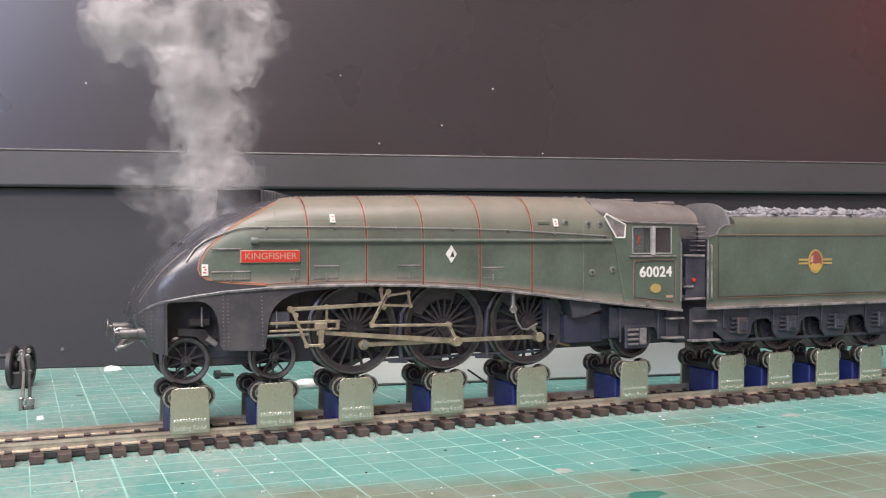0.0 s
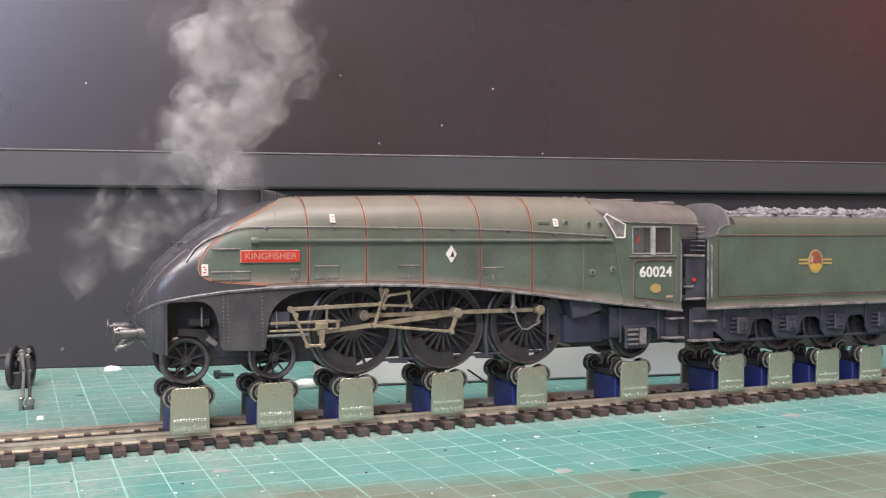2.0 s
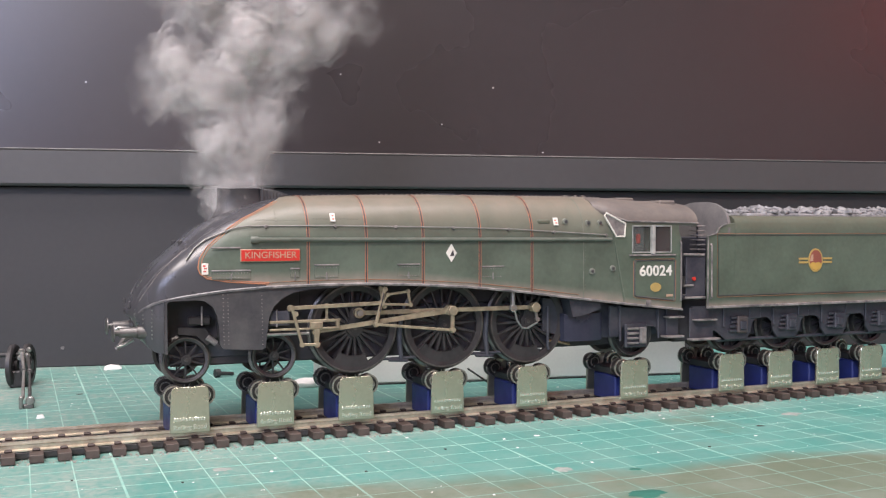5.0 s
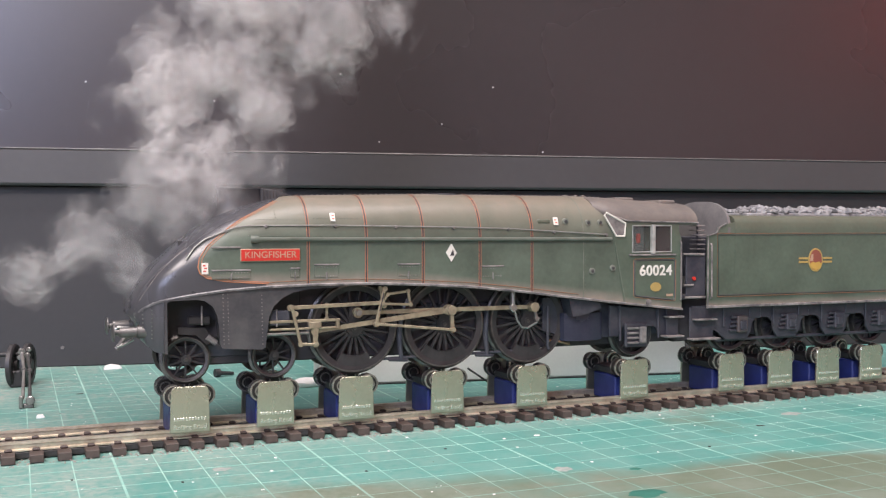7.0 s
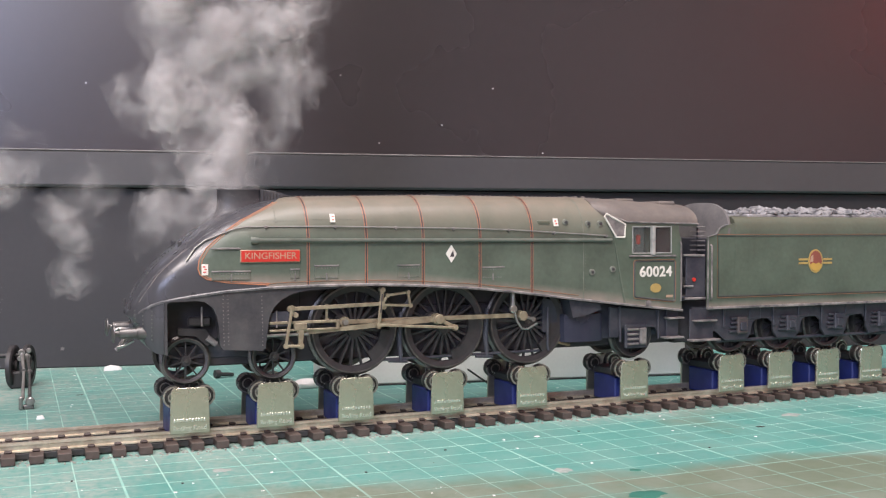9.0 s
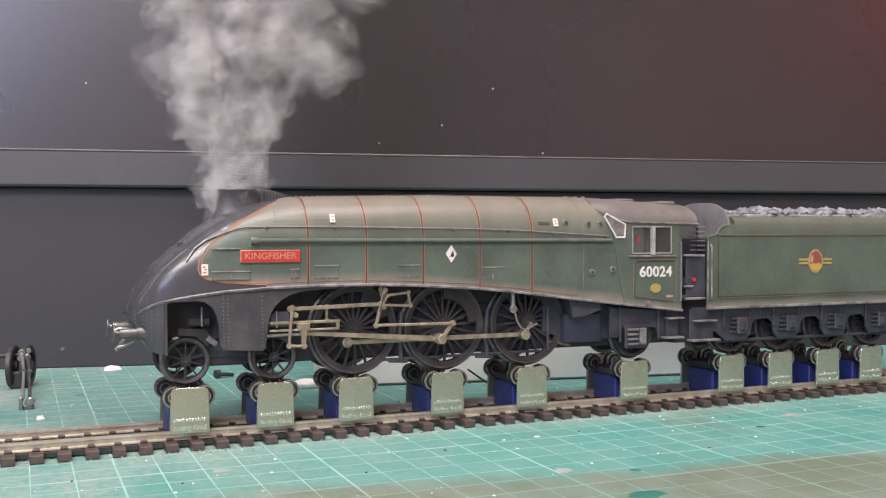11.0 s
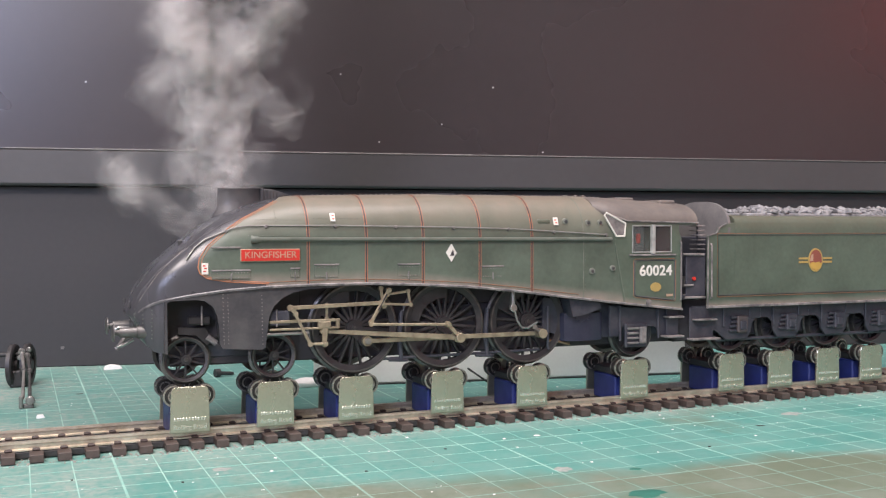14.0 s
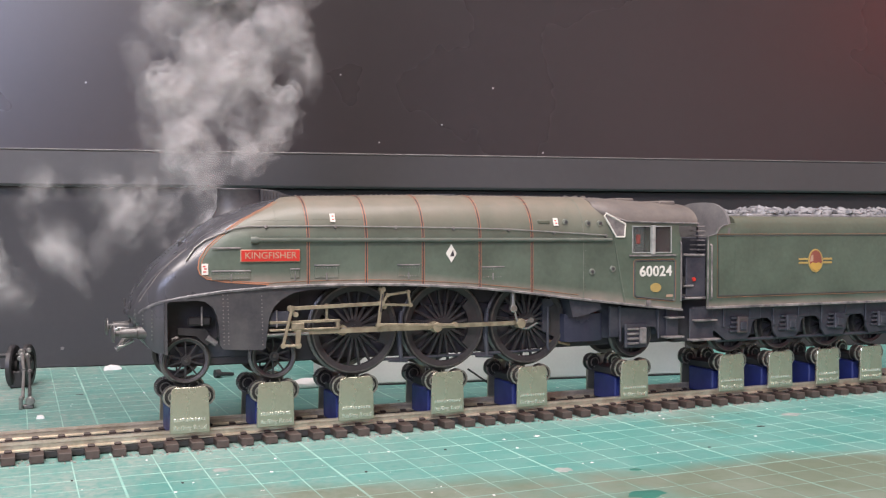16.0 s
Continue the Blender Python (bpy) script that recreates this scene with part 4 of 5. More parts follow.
# bogie
bog = part("bogie_frame", box(-4.5, 29, -6.6, 6.6, 24, 28.5, 0.6), FRAME, loco, "dark front bogie frame")
for sgn in (-1, 1):
    part("bogie_spring", prism([(-2, 33.5), (5.5, 33.0), (8, 29.5), (6, 28.2), (3, 31.0), (-2, 31.5)], *sorted((sgn * 8.2, sgn * 9.6))), WHEEL, bog)
    part("equaliser", box(0.5, 7.0, min(sgn * 9.6, sgn * 11), max(sgn * 9.6, sgn * 11), 34.0, 36.6, 0.5), WHEEL, bog)
    part("equaliser", box(3.9, 4.4, min(sgn * 12, sgn * 12.4), max(sgn * 12, sgn * 12.4), 34.0, 39.4, 0.1), LIP, bog)
    part("guard_iron", tube([(6.0, sgn * 9.8, 30.5), (8.5, sgn * 10, 28.6)], 0.9, 8), LIP, bog)
part("cylinder", box(9, 21.4, -15, 15, 29.5, 40, 1), BLACK, loco, "cylinder block behind the cover")


def wheel(name, x, z, R, spokes, sgn, crank=None, weight=0, seg=48, label=""):
    """One spoked wheel; its outer face looks to sgn * y."""
    o = lambda y: sgn * y
    k = R / 13.35
    bm = revolve([(R * 0.83, o(1.0)), (R * 0.955, o(1.3)), (R * 0.955, o(-1.0)), (R * 0.83, o(-0.8))], seg)
    disc(2.0 * k + 0.5, o(-1.2), o(1.3), 20, bm)
    disc(1.0 * k + 0.3, o(1.2), o(1.6), 14, bm)
    if crank:
        disc(1.9, o(-0.8), o(1.5), 18, bm, crank, 0)
        prism([(0, -2.0), (crank, -1.7), (crank, 1.7), (0, 2.0)], *sorted((o(-0.6), o(1.35))), bm)
    w = part(name, bm, WHEEL, loco if name != "tender_wheel" else None, label, True, (x, sgn * 8.6, z))
    part("tyre", revolve([(R * 0.95, o(1.38)), (R * 0.985, o(1.38)), (R, o(1.1)), (R, o(-0.6)), (R + 0.75, o(-0.9)), (R + 0.7, o(-1.4)), (R * 0.95, o(-1.4))], seg), TYRE, w, "dark steel tyre", True)
    part("hub_cap", disc(0.55, *sorted((o(1.5), o(1.85))), 12), TYRE, w)
    r0, r1 = 1.6 * k + 0.3, R * 0.85
    first = None
    for i in range(spokes):
        a = 2 * math.pi * (i + 0.5) / spokes
        if first is None:
            first = part("spoke", loft([[(r, ww * b, o(0) + yy) for b, yy in ((-1, -0.35), (1, -0.35), (0.75, 0.45), (-0.75, 0.45))] for r, ww in ((r0, 0.45 * k + 0.1), (r1, 0.3 * k + 0.08))]), WHEEL, w)
            first.data.transform(Matrix.Rotation(radians(90), 4, "X"))
            s = first
        else:
            s = twin(first, (0, 0, 0))
        s.rotation_euler = (0, -a, 0)
    if name in ("trailing_wheel", "tender_wheel"):
        part("wheel_back", disc(R * 0.9, *sorted((o(-0.9), o(-0.6))), 32), DARKGAP, w, "dark plate behind the spokes")
    if weight:
        arc = np.linspace(math.pi - weight, math.pi + weight, 14)
        part("balance_weight", prism([(R * 0.86 * math.cos(a), R * 0.86 * math.sin(a)) for a in arc] + [(R * 0.62 * math.cos(a), R * 0.62 * math.sin(a)) for a in arc[::-1]], *sorted((o(-0.4), o(1.15)))), WHEEL, w, "crescent balance weight")
    return w


AXLES = (49.4, 78.4, 107.4)
ZA, THROW = 31.3, 4.75
DRIVERS = []
for i, x in enumerate(AXLES):
    for sgn in (-1, 1):
        DRIVERS.append((wheel("driving_wheel", x, ZA, 13.35, 20, sgn, THROW, 0.75 if i == 1 else 0.5, 56, "large black spoked driving wheel"), x, sgn))
for x in (0.2, 25.0):
    for sgn in (-1, 1):
        wheel("bogie_wheel", x, 24.35, 6.35, 10, sgn, label="small black spoked bogie wheel")
for sgn in (-1, 1):
    wheel("trailing_wheel", 147.2, 25.6, 7.4, 10, sgn, label="black spoked trailing wheel")
for x in (0.2, 25.0, *AXLES, 147.2):
    part("axle", tube([(x, -7.5, 24.35 if x < 30 else (25.6 if x > 140 else ZA)), (x, 7.5, 24.35 if x < 30 else (25.6 if x > 140 else ZA))], 1.2, 12), TYRE, loco)

# ---- valve gear on the near side (and rods on the far side) ----
part("slide_bar", box(22.5, 43.4, -14.9, -13.9, 34.0, 34.8, 0.12), ROD, loco, "grimy slide bar")
part("slide_bar", box(22.5, 43.0, -14.9, -13.9, 31.9, 32.5, 0.12), ROD, loco)
part("slide_bar_end", box(42.2, 43.2, -15.0, -13.8, 31.9, 34.8, 0.12), ROD, loco)
part("piston_rod", tube([(20, -14.3, 30.9), (34, -14.3, 30.9)], 0.45, 10), STEEL, loco, "", True)
part("valve_guide", box(22.5, 28.6, -14.6, -12.6, 33.3, 37.6, 0.3), FRAME, loco)
part("valve_guide", box(24.5, 24.9, -14.8, -14.2, 33.0, 38.0, 0.1), LIP, loco)
rr = part("radius_rod", bar((28.5, 38.3), (56.0, 39.0), 1.1, -15.4, -14.8), ROD, loco, "grimy radius rod")
part("radius_fork", bar((28.4, 38.2), (30.0, 36.6), 0.9, -15.5, -14.7), ROD, rr)
lb = part("link_bracket", bar((56, 43.2), (57.0, 38.0), 0.9, -14.6, -14.0), ROD, loco, "open link bracket under the footplate")
for i, (p, q) in enumerate((((58.0, 41.4), (64.6, 42.2)), ((64.6, 42.2), (65.3, 38.2)), ((65.3, 38.2), (56.6, 38.6)), ((58.0, 41.4), (56.4, 38.9)))):
    part("bracket_bar", bar(p, q, 0.75, -14.8 - 0.07 * i, -14.2 - 0.05 * i), ROD, lb)
part("link_hanger", bar((39.5, 38.8), (39.5, 34.8), 0.7, -14.4, -14.0), ROD, loco)

link = part("expansion_link", bar((1.2, 4.6), (-2.3, -5.6), 0.95, -15.5, -14.9), ROD, loco, "slim curved expansion link", loc=(56.1, 0, 38.4))
part("link_slot", bar((0.8, 3.4), (-0.9, -1.8), 0.45, -15.6, -15.3, ends=False), DARKGAP, link)
coupling = {}
for sgn in (-1, 1):
    y0, y1 = sorted((sgn * 12.0, sgn * 12.8))
    bm = bar((-29, 0), (0, 0), 1.35, y0, y1)
    bar((0, 0), (29, 0), 1.35, y0, y1, bm)
    for x in (-29, 0, 29):
        disc(1.55, y0 - 0.25, y1 + 0.25, 18, bm, x, 0)
    coupling[sgn] = part("coupling_rod", bm, ROD, loco, "long grimy coupling rod", loc=(AXLES[1], 0, ZA))
    for x in (-29, 29):
        part("crank_pin", tube([(x, sgn * 9.5, 0), (x, sgn * 14.0, 0)], 0.9, 8), STEEL, coupling[sgn])
LC = 43.0
bm = loft([[(x, y, z) for y, z in ((-14.1, -h), (-13.2, -h), (-13.2, h), (-14.1, h))] for x, h in ((0, 0.55), (LC - 2, 0.8), (LC, 0.8))])
disc(1.7, -14.4, -13.0, 8, bm, LC, 0, 0.1)
disc(1.0, -14.4, -13.0, 14, bm, 0, 0)
conrod = part("connecting_rod", bm, ROD, loco, "tapered connecting rod", loc=(40, 0, ZA))
bm = box(-1.8, 2.0, -15.1, -13.8, 0.9, 2.9, 0.2)
prism([(-0.5, 1.0), (1.2, 1.0), (0.8, -3.0), (0.2, -4.0), (-0.5, -3.2)], -15.0, -14.2, bm, 0.12)
disc(0.9, -15.3, -14.0, 12, bm, 0.2, -3.6)
cross = part("crosshead", bm, ROD, loco, "worn brass coloured crosshead", loc=(40, 0, ZA))
union = part("union_link", bar((0, 0), (-4.6, 0.2), 0.75, -15.6, -15.1), ROD, loco, loc=(40, 0, 27.6))
lever = part("combination_lever", bar((0, 0), (0, 11.0), 0.85, -15.9, -15.4), ROD, loco, "slim combination lever", loc=(33, 0, 27.8))
# return crank turns with the middle crank pin; eccentric rod reaches back to the link
crank = part("return_crank", bar((THROW, 0), (-1.15, -0.5), 1.1, -15.6, -14.6), ROD, loco, "small return crank", loc=(AXLES[1], 0, ZA))
part("crank_nut", disc(1.55, -16.0, -15.4, 8, None, THROW, 0, 0.1), ROD, crank, "brass crank nut")
part("crank_pin", tube([(THROW, -9.5, 0), (THROW, -15, 0)], 1.0, 10), STEEL, crank)
eccrod = part("eccentric_rod", bar((0, 0), (-24.8, 0.6), 0.8, -16.1, -15.6), ROD, loco, "straight eccentric rod", loc=(AXLES[1], 0, ZA))
# drive to the speed recorder on the rear driver
crank3 = part("return_crank", bar((THROW, 0), (1.1, -0.9), 0.9, -14.6, -13.8), STEEL, loco, "small steel return crank", loc=(AXLES[2], 0, ZA))
part("crank_nut", disc(1.6, -14.9, -13.6, 8, None, THROW, 0, 0.1), ROD, crank3, "brass crank nut")
sp = part("recorder_drive", tube([(100.2, -13.4, 42), (100.1, -13.6, 36)], 0.8, 8), STEEL, loco, "curved steel recorder drive", True)
part("drive_knob", disc(1.25, -14.4, -13.2, 12, None, 100.2, 36.0, 0.15), STEEL, sp)
part("drive_cable", tube([(100.4, -14.2, 35.6), (101.3, -14.2, 32.2), (103.0, -14.3, 29.8), (105.0, -14.4, 29.6), (107.2, -14.5, 30.8), (108.3, -14.6, 31.3)], 0.35, 8), STEEL, sp, "", True)

# ---- tender ----
tender = thing("tender", (0, 0, 0), "weathered green model tender loaded with grey coal", "tender")
XE = 276
prof = [(-16.8, 34.6), (-17.0, 60), (-16.9, 62.6), (-16.3, 64.2), (-14.8, 65.2), (-13.2, 65.5)]
ring = lambda x: [(x, y, z) for y, z in prof] + [(x, -y, z) for y, z in prof[::-1]]
part("tank", loft([ring(183.8), ring(XE)]), TGREEN, tender, "green tender tank with curved top", True)
for sgn in (-1, 1):
    a, b = sorted((sgn * 16.0, sgn * 16.85))
    fs = part("front_sheet", prism([(172.5, 34.6), (184.0, 34.6), (184.0, 63.0), (179.6, 62.4), (177.2, 61.2), (176.2, 59.4), (172.6, 58.4)], a, b), TGREEN, tender, "green front side sheet")
    part("sheet_edge", tube([(180.2, sgn * 16.9, 62.6), (177.2, sgn * 16.9, 61.2), (176.2, sgn * 16.9, 59.4), (172.6, sgn * 16.9, 58.4), (172.5, sgn * 16.9, 34.8)], 0.28, 6), LIP, fs)
    part("grab_rail", tube([(173.6, sgn * 17.0, 37.2), (173.6, sgn * 17.6, 37.8), (173.6, sgn * 17.6, 55.2), (173.6, sgn * 17.0, 55.8)], 0.32, 6), LIP, fs)
    for inset, m, r in ((0, PALE_LINE, 0.12), (0.55, BLACK, 0.13)):
        x0, z0, z1 = 176.3 + inset, 37.6 + inset, 59.2 - inset
        y = sgn * 17.02
        part("panel_lining", tube([(XE - 2, y, z0), (x0, y, z0), (x0, y, z1), (XE - 2, y, z1)], r, 4), m, tender, "orange lining round the tank side")
    part("foot_edge", box(172, XE, min(sgn * 16.6, sgn * 17.4), max(sgn * 16.6, sgn * 17.4), 33.8, 34.7, 0.15), LIP, tender)
COWL = mat("grey_cowl", (0.11, 0.105, 0.105), (0.16, 0.15, 0.145), 0.55, scale=160)
arch = [(-16.9 * math.cos(a) ** 0.75 if k < 16 else 0.0, 60.5 + 9.9 * math.sin(a) ** 0.95) for k, a in enumerate(np.linspace(0, math.pi / 2, 17))]
arch = [(-16.2, 40.0)] + arch + [(-y, z) for y, z in arch[-2::-1]] + [(16.2, 40.0)]
part("cowl", loft([[(x + 0.10 * (z - 60), y * s, z - d) for y, z in arch] for x, s, d in ((180.6, 0.985, 0.25), (180.8, 1.0, 0.0), (181.8, 1.0, 0.0), (182.0, 0.985, 0.25))]), COWL, tender, "grey arched plate at the tender front", True)
part("bulkhead", box(179.0, 180.0, -13.5, 13.5, 36, 58, 0.3), FRAME, tender)
lad = part("ladder", box(171.5, 172.2, -12.0, -11.6, 50, 64, 0.1), FRAME, tender, "dark steps on the tender front")
for k in range(7):
    part("rung", box(170.8, 174.0, -13.5, -9.0, 52.0 + k * 1.6, 52.5 + k * 1.6, 0.1), LIP, lad)
part("footplate_door", box(164.5, 172.5, -15.6, -15.0, 38, 52, 0.2), FRAME, tender)
part("fall_plate", box(162.5, 172.5, -16.0, 16, 37.2, 38.0, 0.2), LIP, tender, "worn pale fall plate")
part("rail_bar", tube([(163, -16, 52.3), (171.5, -16, 52.0)], 0.4, 6), LIP, tender)
part("rail_bar", tube([(163, -16.2, 41.8), (167, -16.2, 41.8)], 0.35, 6), LIP, tender)
part("red_knob", disc(0.65, -16.2, -15.6, 12, None, 167.5, 44.0), RED, tender, "red knob")
# added dark block in place of the shade between the tender frames
part("tank_underside", box(170, XE, -6.8, 6.8, 23, 35, 0.5), DARKGAP, tender)
part("drag_box", box(164, 180, -9, 9, 22, 37, 0.5), DARKGAP, tender)
AX = (187.5, 209.2, 231.3, 252.4)
poly = [(168.5, 34.4), (XE, 34.4), (XE, 24)]
for a, b in ((252.4, 231.3), (231.3, 209.2), (209.2, 187.5)):
    c = (a + b) / 2
    poly += [(a - 4.2, 22.5), (c + 5.0, 25.0), (c + 4.6, 28.0), (c + 2.6, 29.8), (c - 2.6, 29.8), (c - 4.6, 28.0), (c - 5.0, 25.0), (b + 4.2, 22.5)]
poly += [(182.5, 22.5), (178, 26), (168.5, 26)]
for sgn in (-1, 1):
    f = part("tender_frame", prism(poly, *sorted((sgn * 13.0, sgn * 13.9)), b=0.1), FRAME, tender, "dusty blue black tender frame")
    for x in AX:
        ax = part("axle_box", box(x - 1.0, x + 3.4, min(sgn * 13.8, sgn * 15.6), max(sgn * 13.8, sgn * 15.6), 24.8, 30.6, 0.4), mat("rusty_axle_box", (0.085, 0.065, 0.06), (0.05, 0.045, 0.05), 0.6, scale=400) if x < 190 else FRAME, f, "cast axle box")
        part("axle_cap", box(x - 0.2, x + 2.6, min(sgn * 15.4, sgn * 16.0), max(sgn * 15.4, sgn * 16.0), 25.8, 29.0, 0.4), FRAME, ax)
        for k in range(4):
            part("spring_leaf", box(x - 4.0 + 0.3 * k, x - 1.0, min(sgn * 13.8, sgn * 15.0), max(sgn * 13.8, sgn * 15.0), 25.2 + k * 1.5, 26.0 + k * 1.5, 0.12), FRAME, ax)
        part("spring_hanger", box(x - 6.6, x - 5.6, min(sgn * 13.7, sgn * 14.6), max(sgn * 13.7, sgn * 14.6), 27, 34, 0.2), FRAME, ax)
        part("tender_brace", box(x + 5, x + 10, min(sgn * 13.7, sgn * 14.3), max(sgn * 13.7, sgn * 14.3), 29.5, 34.2, 0.3), FRAME, f)
    st = part("tender_step", box(166.5, 178.0, min(sgn * 13.5, sgn * 17), max(sgn * 13.5, sgn * 17), 23.0, 23.7, 0.15), LIP, tender, "chipped tender step")
    part("step_plate", box(167.2, 177, min(sgn * 13.6, sgn * 14.2), max(sgn * 13.6, sgn * 14.2), 23.6, 34.0, 0.2), FRAME, st)
    part("step_plate", box(168.0, 177, min(sgn * 14, sgn * 16.6), max(sgn * 14, sgn * 16.6), 29.6, 30.2, 0.15), LIP, st)
part("brake_beam", tube([(180, -11.5, 22.2), (262, -11.5, 22.2)], 0.6, 8), FRAME, tender)
for x in AX:
    for sgn in (-1, 1):
        w = wheel("tender_wheel", x, 26.3, 8.3, 12, sgn, label="black tender wheel")
        w.parent = tender
# crest: red and gold lion badge reduced to plain shapes
ell = lambda rx, rz, n=28: [(rx * math.cos(a), rz * math.sin(a)) for a in np.linspace(0, 2 * math.pi, n, False)]
cr = part("crest", prism(ell(3.3, 4.2), -17.12, -16.9), GOLD, tender, "round red and gold crest with side bars", loc=(219.4, 0, 49.7))
part("crest_red", prism(ell(2.75, 3.65), -17.18, -17.0), mat("crest_red", (0.28, 0.075, 0.05), (0.22, 0.07, 0.05), 0.5, bump=0), cr)
part("crest_yellow", prism([(-2.8, -1.4), (-1.4, -0.6), (0, -1.0), (1.4, -0.6), (2.8, -1.4), (2.2, -2.6), (0, -3.8), (-2.2, -2.6)], -17.24, -17.1), YELLOW, cr)
part("crest_grey", prism([(-2.7, -0.4), (-1.2, -0.2), (-1.2, 2.2), (-2.2, 1.8)], -17.24, -17.1), PALE, cr)
for s in (-1, 1):
    for z in (-0.7, 0.6):
        part("crest_bar", box(min(s * 3.5, s * 7.6), max(s * 3.5, s * 7.6), -17.12, -16.95, z - 0.35, z + 0.35, 0), GOLD, cr)
# coal: many lumps in the bunker
part("coal_bed", box(192, XE - 2, -13.5, 13.5, 62, 66.4, 0.5), COAL, tender)
bm = bmesh.new()
for i in range(420):
    x, y = rnd.uniform(193, 274), rnd.uniform(-13, 13)
    s = rnd.uniform(0.7, 1.9)
    hump = 1.3 * math.exp(-((x - 208) / 12) ** 2) + 1.6 * math.exp(-((x - 236) / 9) ** 2) + 1.2 * math.exp(-((x - 265) / 14) ** 2)
    z = 66.3 + 1.25 * hump * (1 - (y / 15) ** 2) + rnd.uniform(-0.3, 0.5)
    res = bmesh.ops.create_icosphere(bm, subdivisions=1, radius=s)
    for v in res["verts"]:
        v.co = Vector((v.co.x * 1.2 + rnd.uniform(-.3, .3) * s, v.co.y + rnd.uniform(-.3, .3) * s, v.co.z * 0.75 + rnd.uniform(-.25, .25) * s)) + Vector((x, y, z))
part("coal", bm, COAL, tender, "heap of grey coal lumps")["kind"] = "stuff"

# ---- things behind the track ----
card = thing("white_card_box", (131, 66, 0), "low white card box lying behind the track", "box")
card.rotation_euler = (0, 0, radians(-10.5))
part("box_body", box(-68, 84, 0, 30, 0.6, 15.5, 0.4), PAPER, card)
part("box_base", box(-68.3, 84.3, -0.3, 30, 0.0, 0.6, 0.1), RUBBER, card, "black lower edge")
bm = bmesh.new()
bmesh.ops.create_icosphere(bm, subdivisions=3, radius=1.0)
for v in bm.verts:
    v.co = Vector((v.co.x * 7, v.co.y * 3, max(v.co.z, -0.6) * 2.2 + 1.3)) * (1 + 0.25 * noise.noise(v.co * 2.5))
tissue = tagged(part("crumpled_tissue", bm, PAPER, None, "", True, (60, 80, 0)), "crumpled white tissue lying on the mat", "tissue")
bm = prism([(-4, 0), (-3.4, 1.3), (-1, 1.9), (2.5, 1.3), (3.5, 0.3), (2, 0)], -2, 2)
tagged(part("torn_paper_scrap", bm, PAPER, None, "", False, (-5, 160, 0.1)), "small torn scrap of white paper", "paper scrap")
tagged(part("paint_flake", prism([(-1.2, 0), (-0.9, 0.9), (0.8, 1.0), (1.3, 0.1), (0.2, 0)], -0.8, 1.2), PAPER, None, "", False, (-36.5, 52, 0)), "pale flake lying on the mat", "flake")
bolt = tagged(part("loose_screw", tube([(0, 0, 1.8), (2, 0.5, 1.8), (2.1, 0.5, 1.6), (8, 3, 0.9)], [1.7, 1.7, 0.9, 0.7], 12), RUBBER, None, "", True, (31, 118, 0)), "loose dark steel screw lying on the mat", "screw")
wire = tagged(part("loose_wire", tube([(0, 0, 9.6), (6, 0, 5.5), (12, 0, 1.5), (20, 2, 0.4)], 0.35, 6), RUBBER, None, "", True, (92, 70, 16)), "thin dark wire lying behind the track", "wire")
wire.location = Vector((109, 40, 0)) * MM

# loose valve-gear and wheel assembly
junk = thing("spare_wheelset", (-41, 95, 0), "loose black wheels and chromed rods standing on the mat", "model part")
for dx, dy in ((1.6, 30), (-3.5, 30.5)):
    bm = revolve([(5.6, -1.1), (7.6, -1.1), (8.2, -0.6), (8.2, 0.9), (5.6, 1.1)], 36)
    disc(2.2, -1.6, 1.6, 18, bm)
    wj = part("spare_wheel", bm, WHEEL, junk, "black spare wheel turned edge-on", True, (dx, dy, 8.2))
    for k in range(8):
        a = k * math.pi / 4
        part("spoke", bar((1.5 * math.cos(a), 1.5 * math.sin(a)), (6.2 * math.cos(a), 6.2 * math.sin(a)), 1.1, -0.6, 0.6, None, ends=False), WHEEL, wj)
    wj.rotation_euler = (0, 0, radians(74))
part("axle_bar", tube([(-60, 31, 12.4), (1, 30, 12.4)], 0.9, 12), RUBBER, junk, "black bar", True)
part("axle_block", box(-5.0, 1.0, 26, 33, 0, 6.5, 0.6), RUBBER, junk, "black block")
for k, (top, foot) in enumerate((((-0.6, 20, 14.2), (-0.6, -21.5, 3.4)), ((1.2, 21, 13.4), (1.6, -21.0, 3.2)))):
    mid = [top[i] + (foot[i] - top[i]) * 0.45 + (0.5 if i == 0 else 0.6 if i == 2 else 0) for i in range(3)]
    part("chrome_rod", tube([top, mid, foot], [0.75, 0.5, 0.6], 10), BUFFER if k else HANDRAIL, junk, "bent chromed rod", True)
    part("rod_joint", disc(0.95, mid[1] - 0.9, mid[1] + 0.9, 12, None, mid[0], mid[2], 0.2), BUFFER, junk)
for x, z, r in ((-0.8, 14.6, 1.2), (1.3, 13.0, 1.1), (1.8, 15.2, 0.9), (-1.4, 12.4, 0.9)):
    part("chrome_knob", disc(r, 18.6, 20.8, 14, None, x, z, 0.3), STEEL, junk, "bright chromed knob")
part("chrome_end", box(-1.9, -0.6, -24.0, -22.4, 0.0, 4.4, 0.35), STEEL, junk, "bright chromed foot")
part("chrome_end", disc(1.5, -23.6, -21.6, 14, None, 1.7, 2.6, 0.3), STEEL, junk, "bright chromed foot")
part("chrome_end", box(-0.6, 2.9, -23.4, -21.2, 0.0, 1.5, 0.3), BUFFER, junk)
tagged(part("wall_chip", prism([(-0.8, -0.6), (0.5, -0.8), (0.9, 0.3), (0.1, 0.8), (-0.7, 0.4)], -0.2, 0.0), COWL, None, "", False, (-25, 175.9, 8.5)), "pale fleck stuck on the dark board", "fleck")

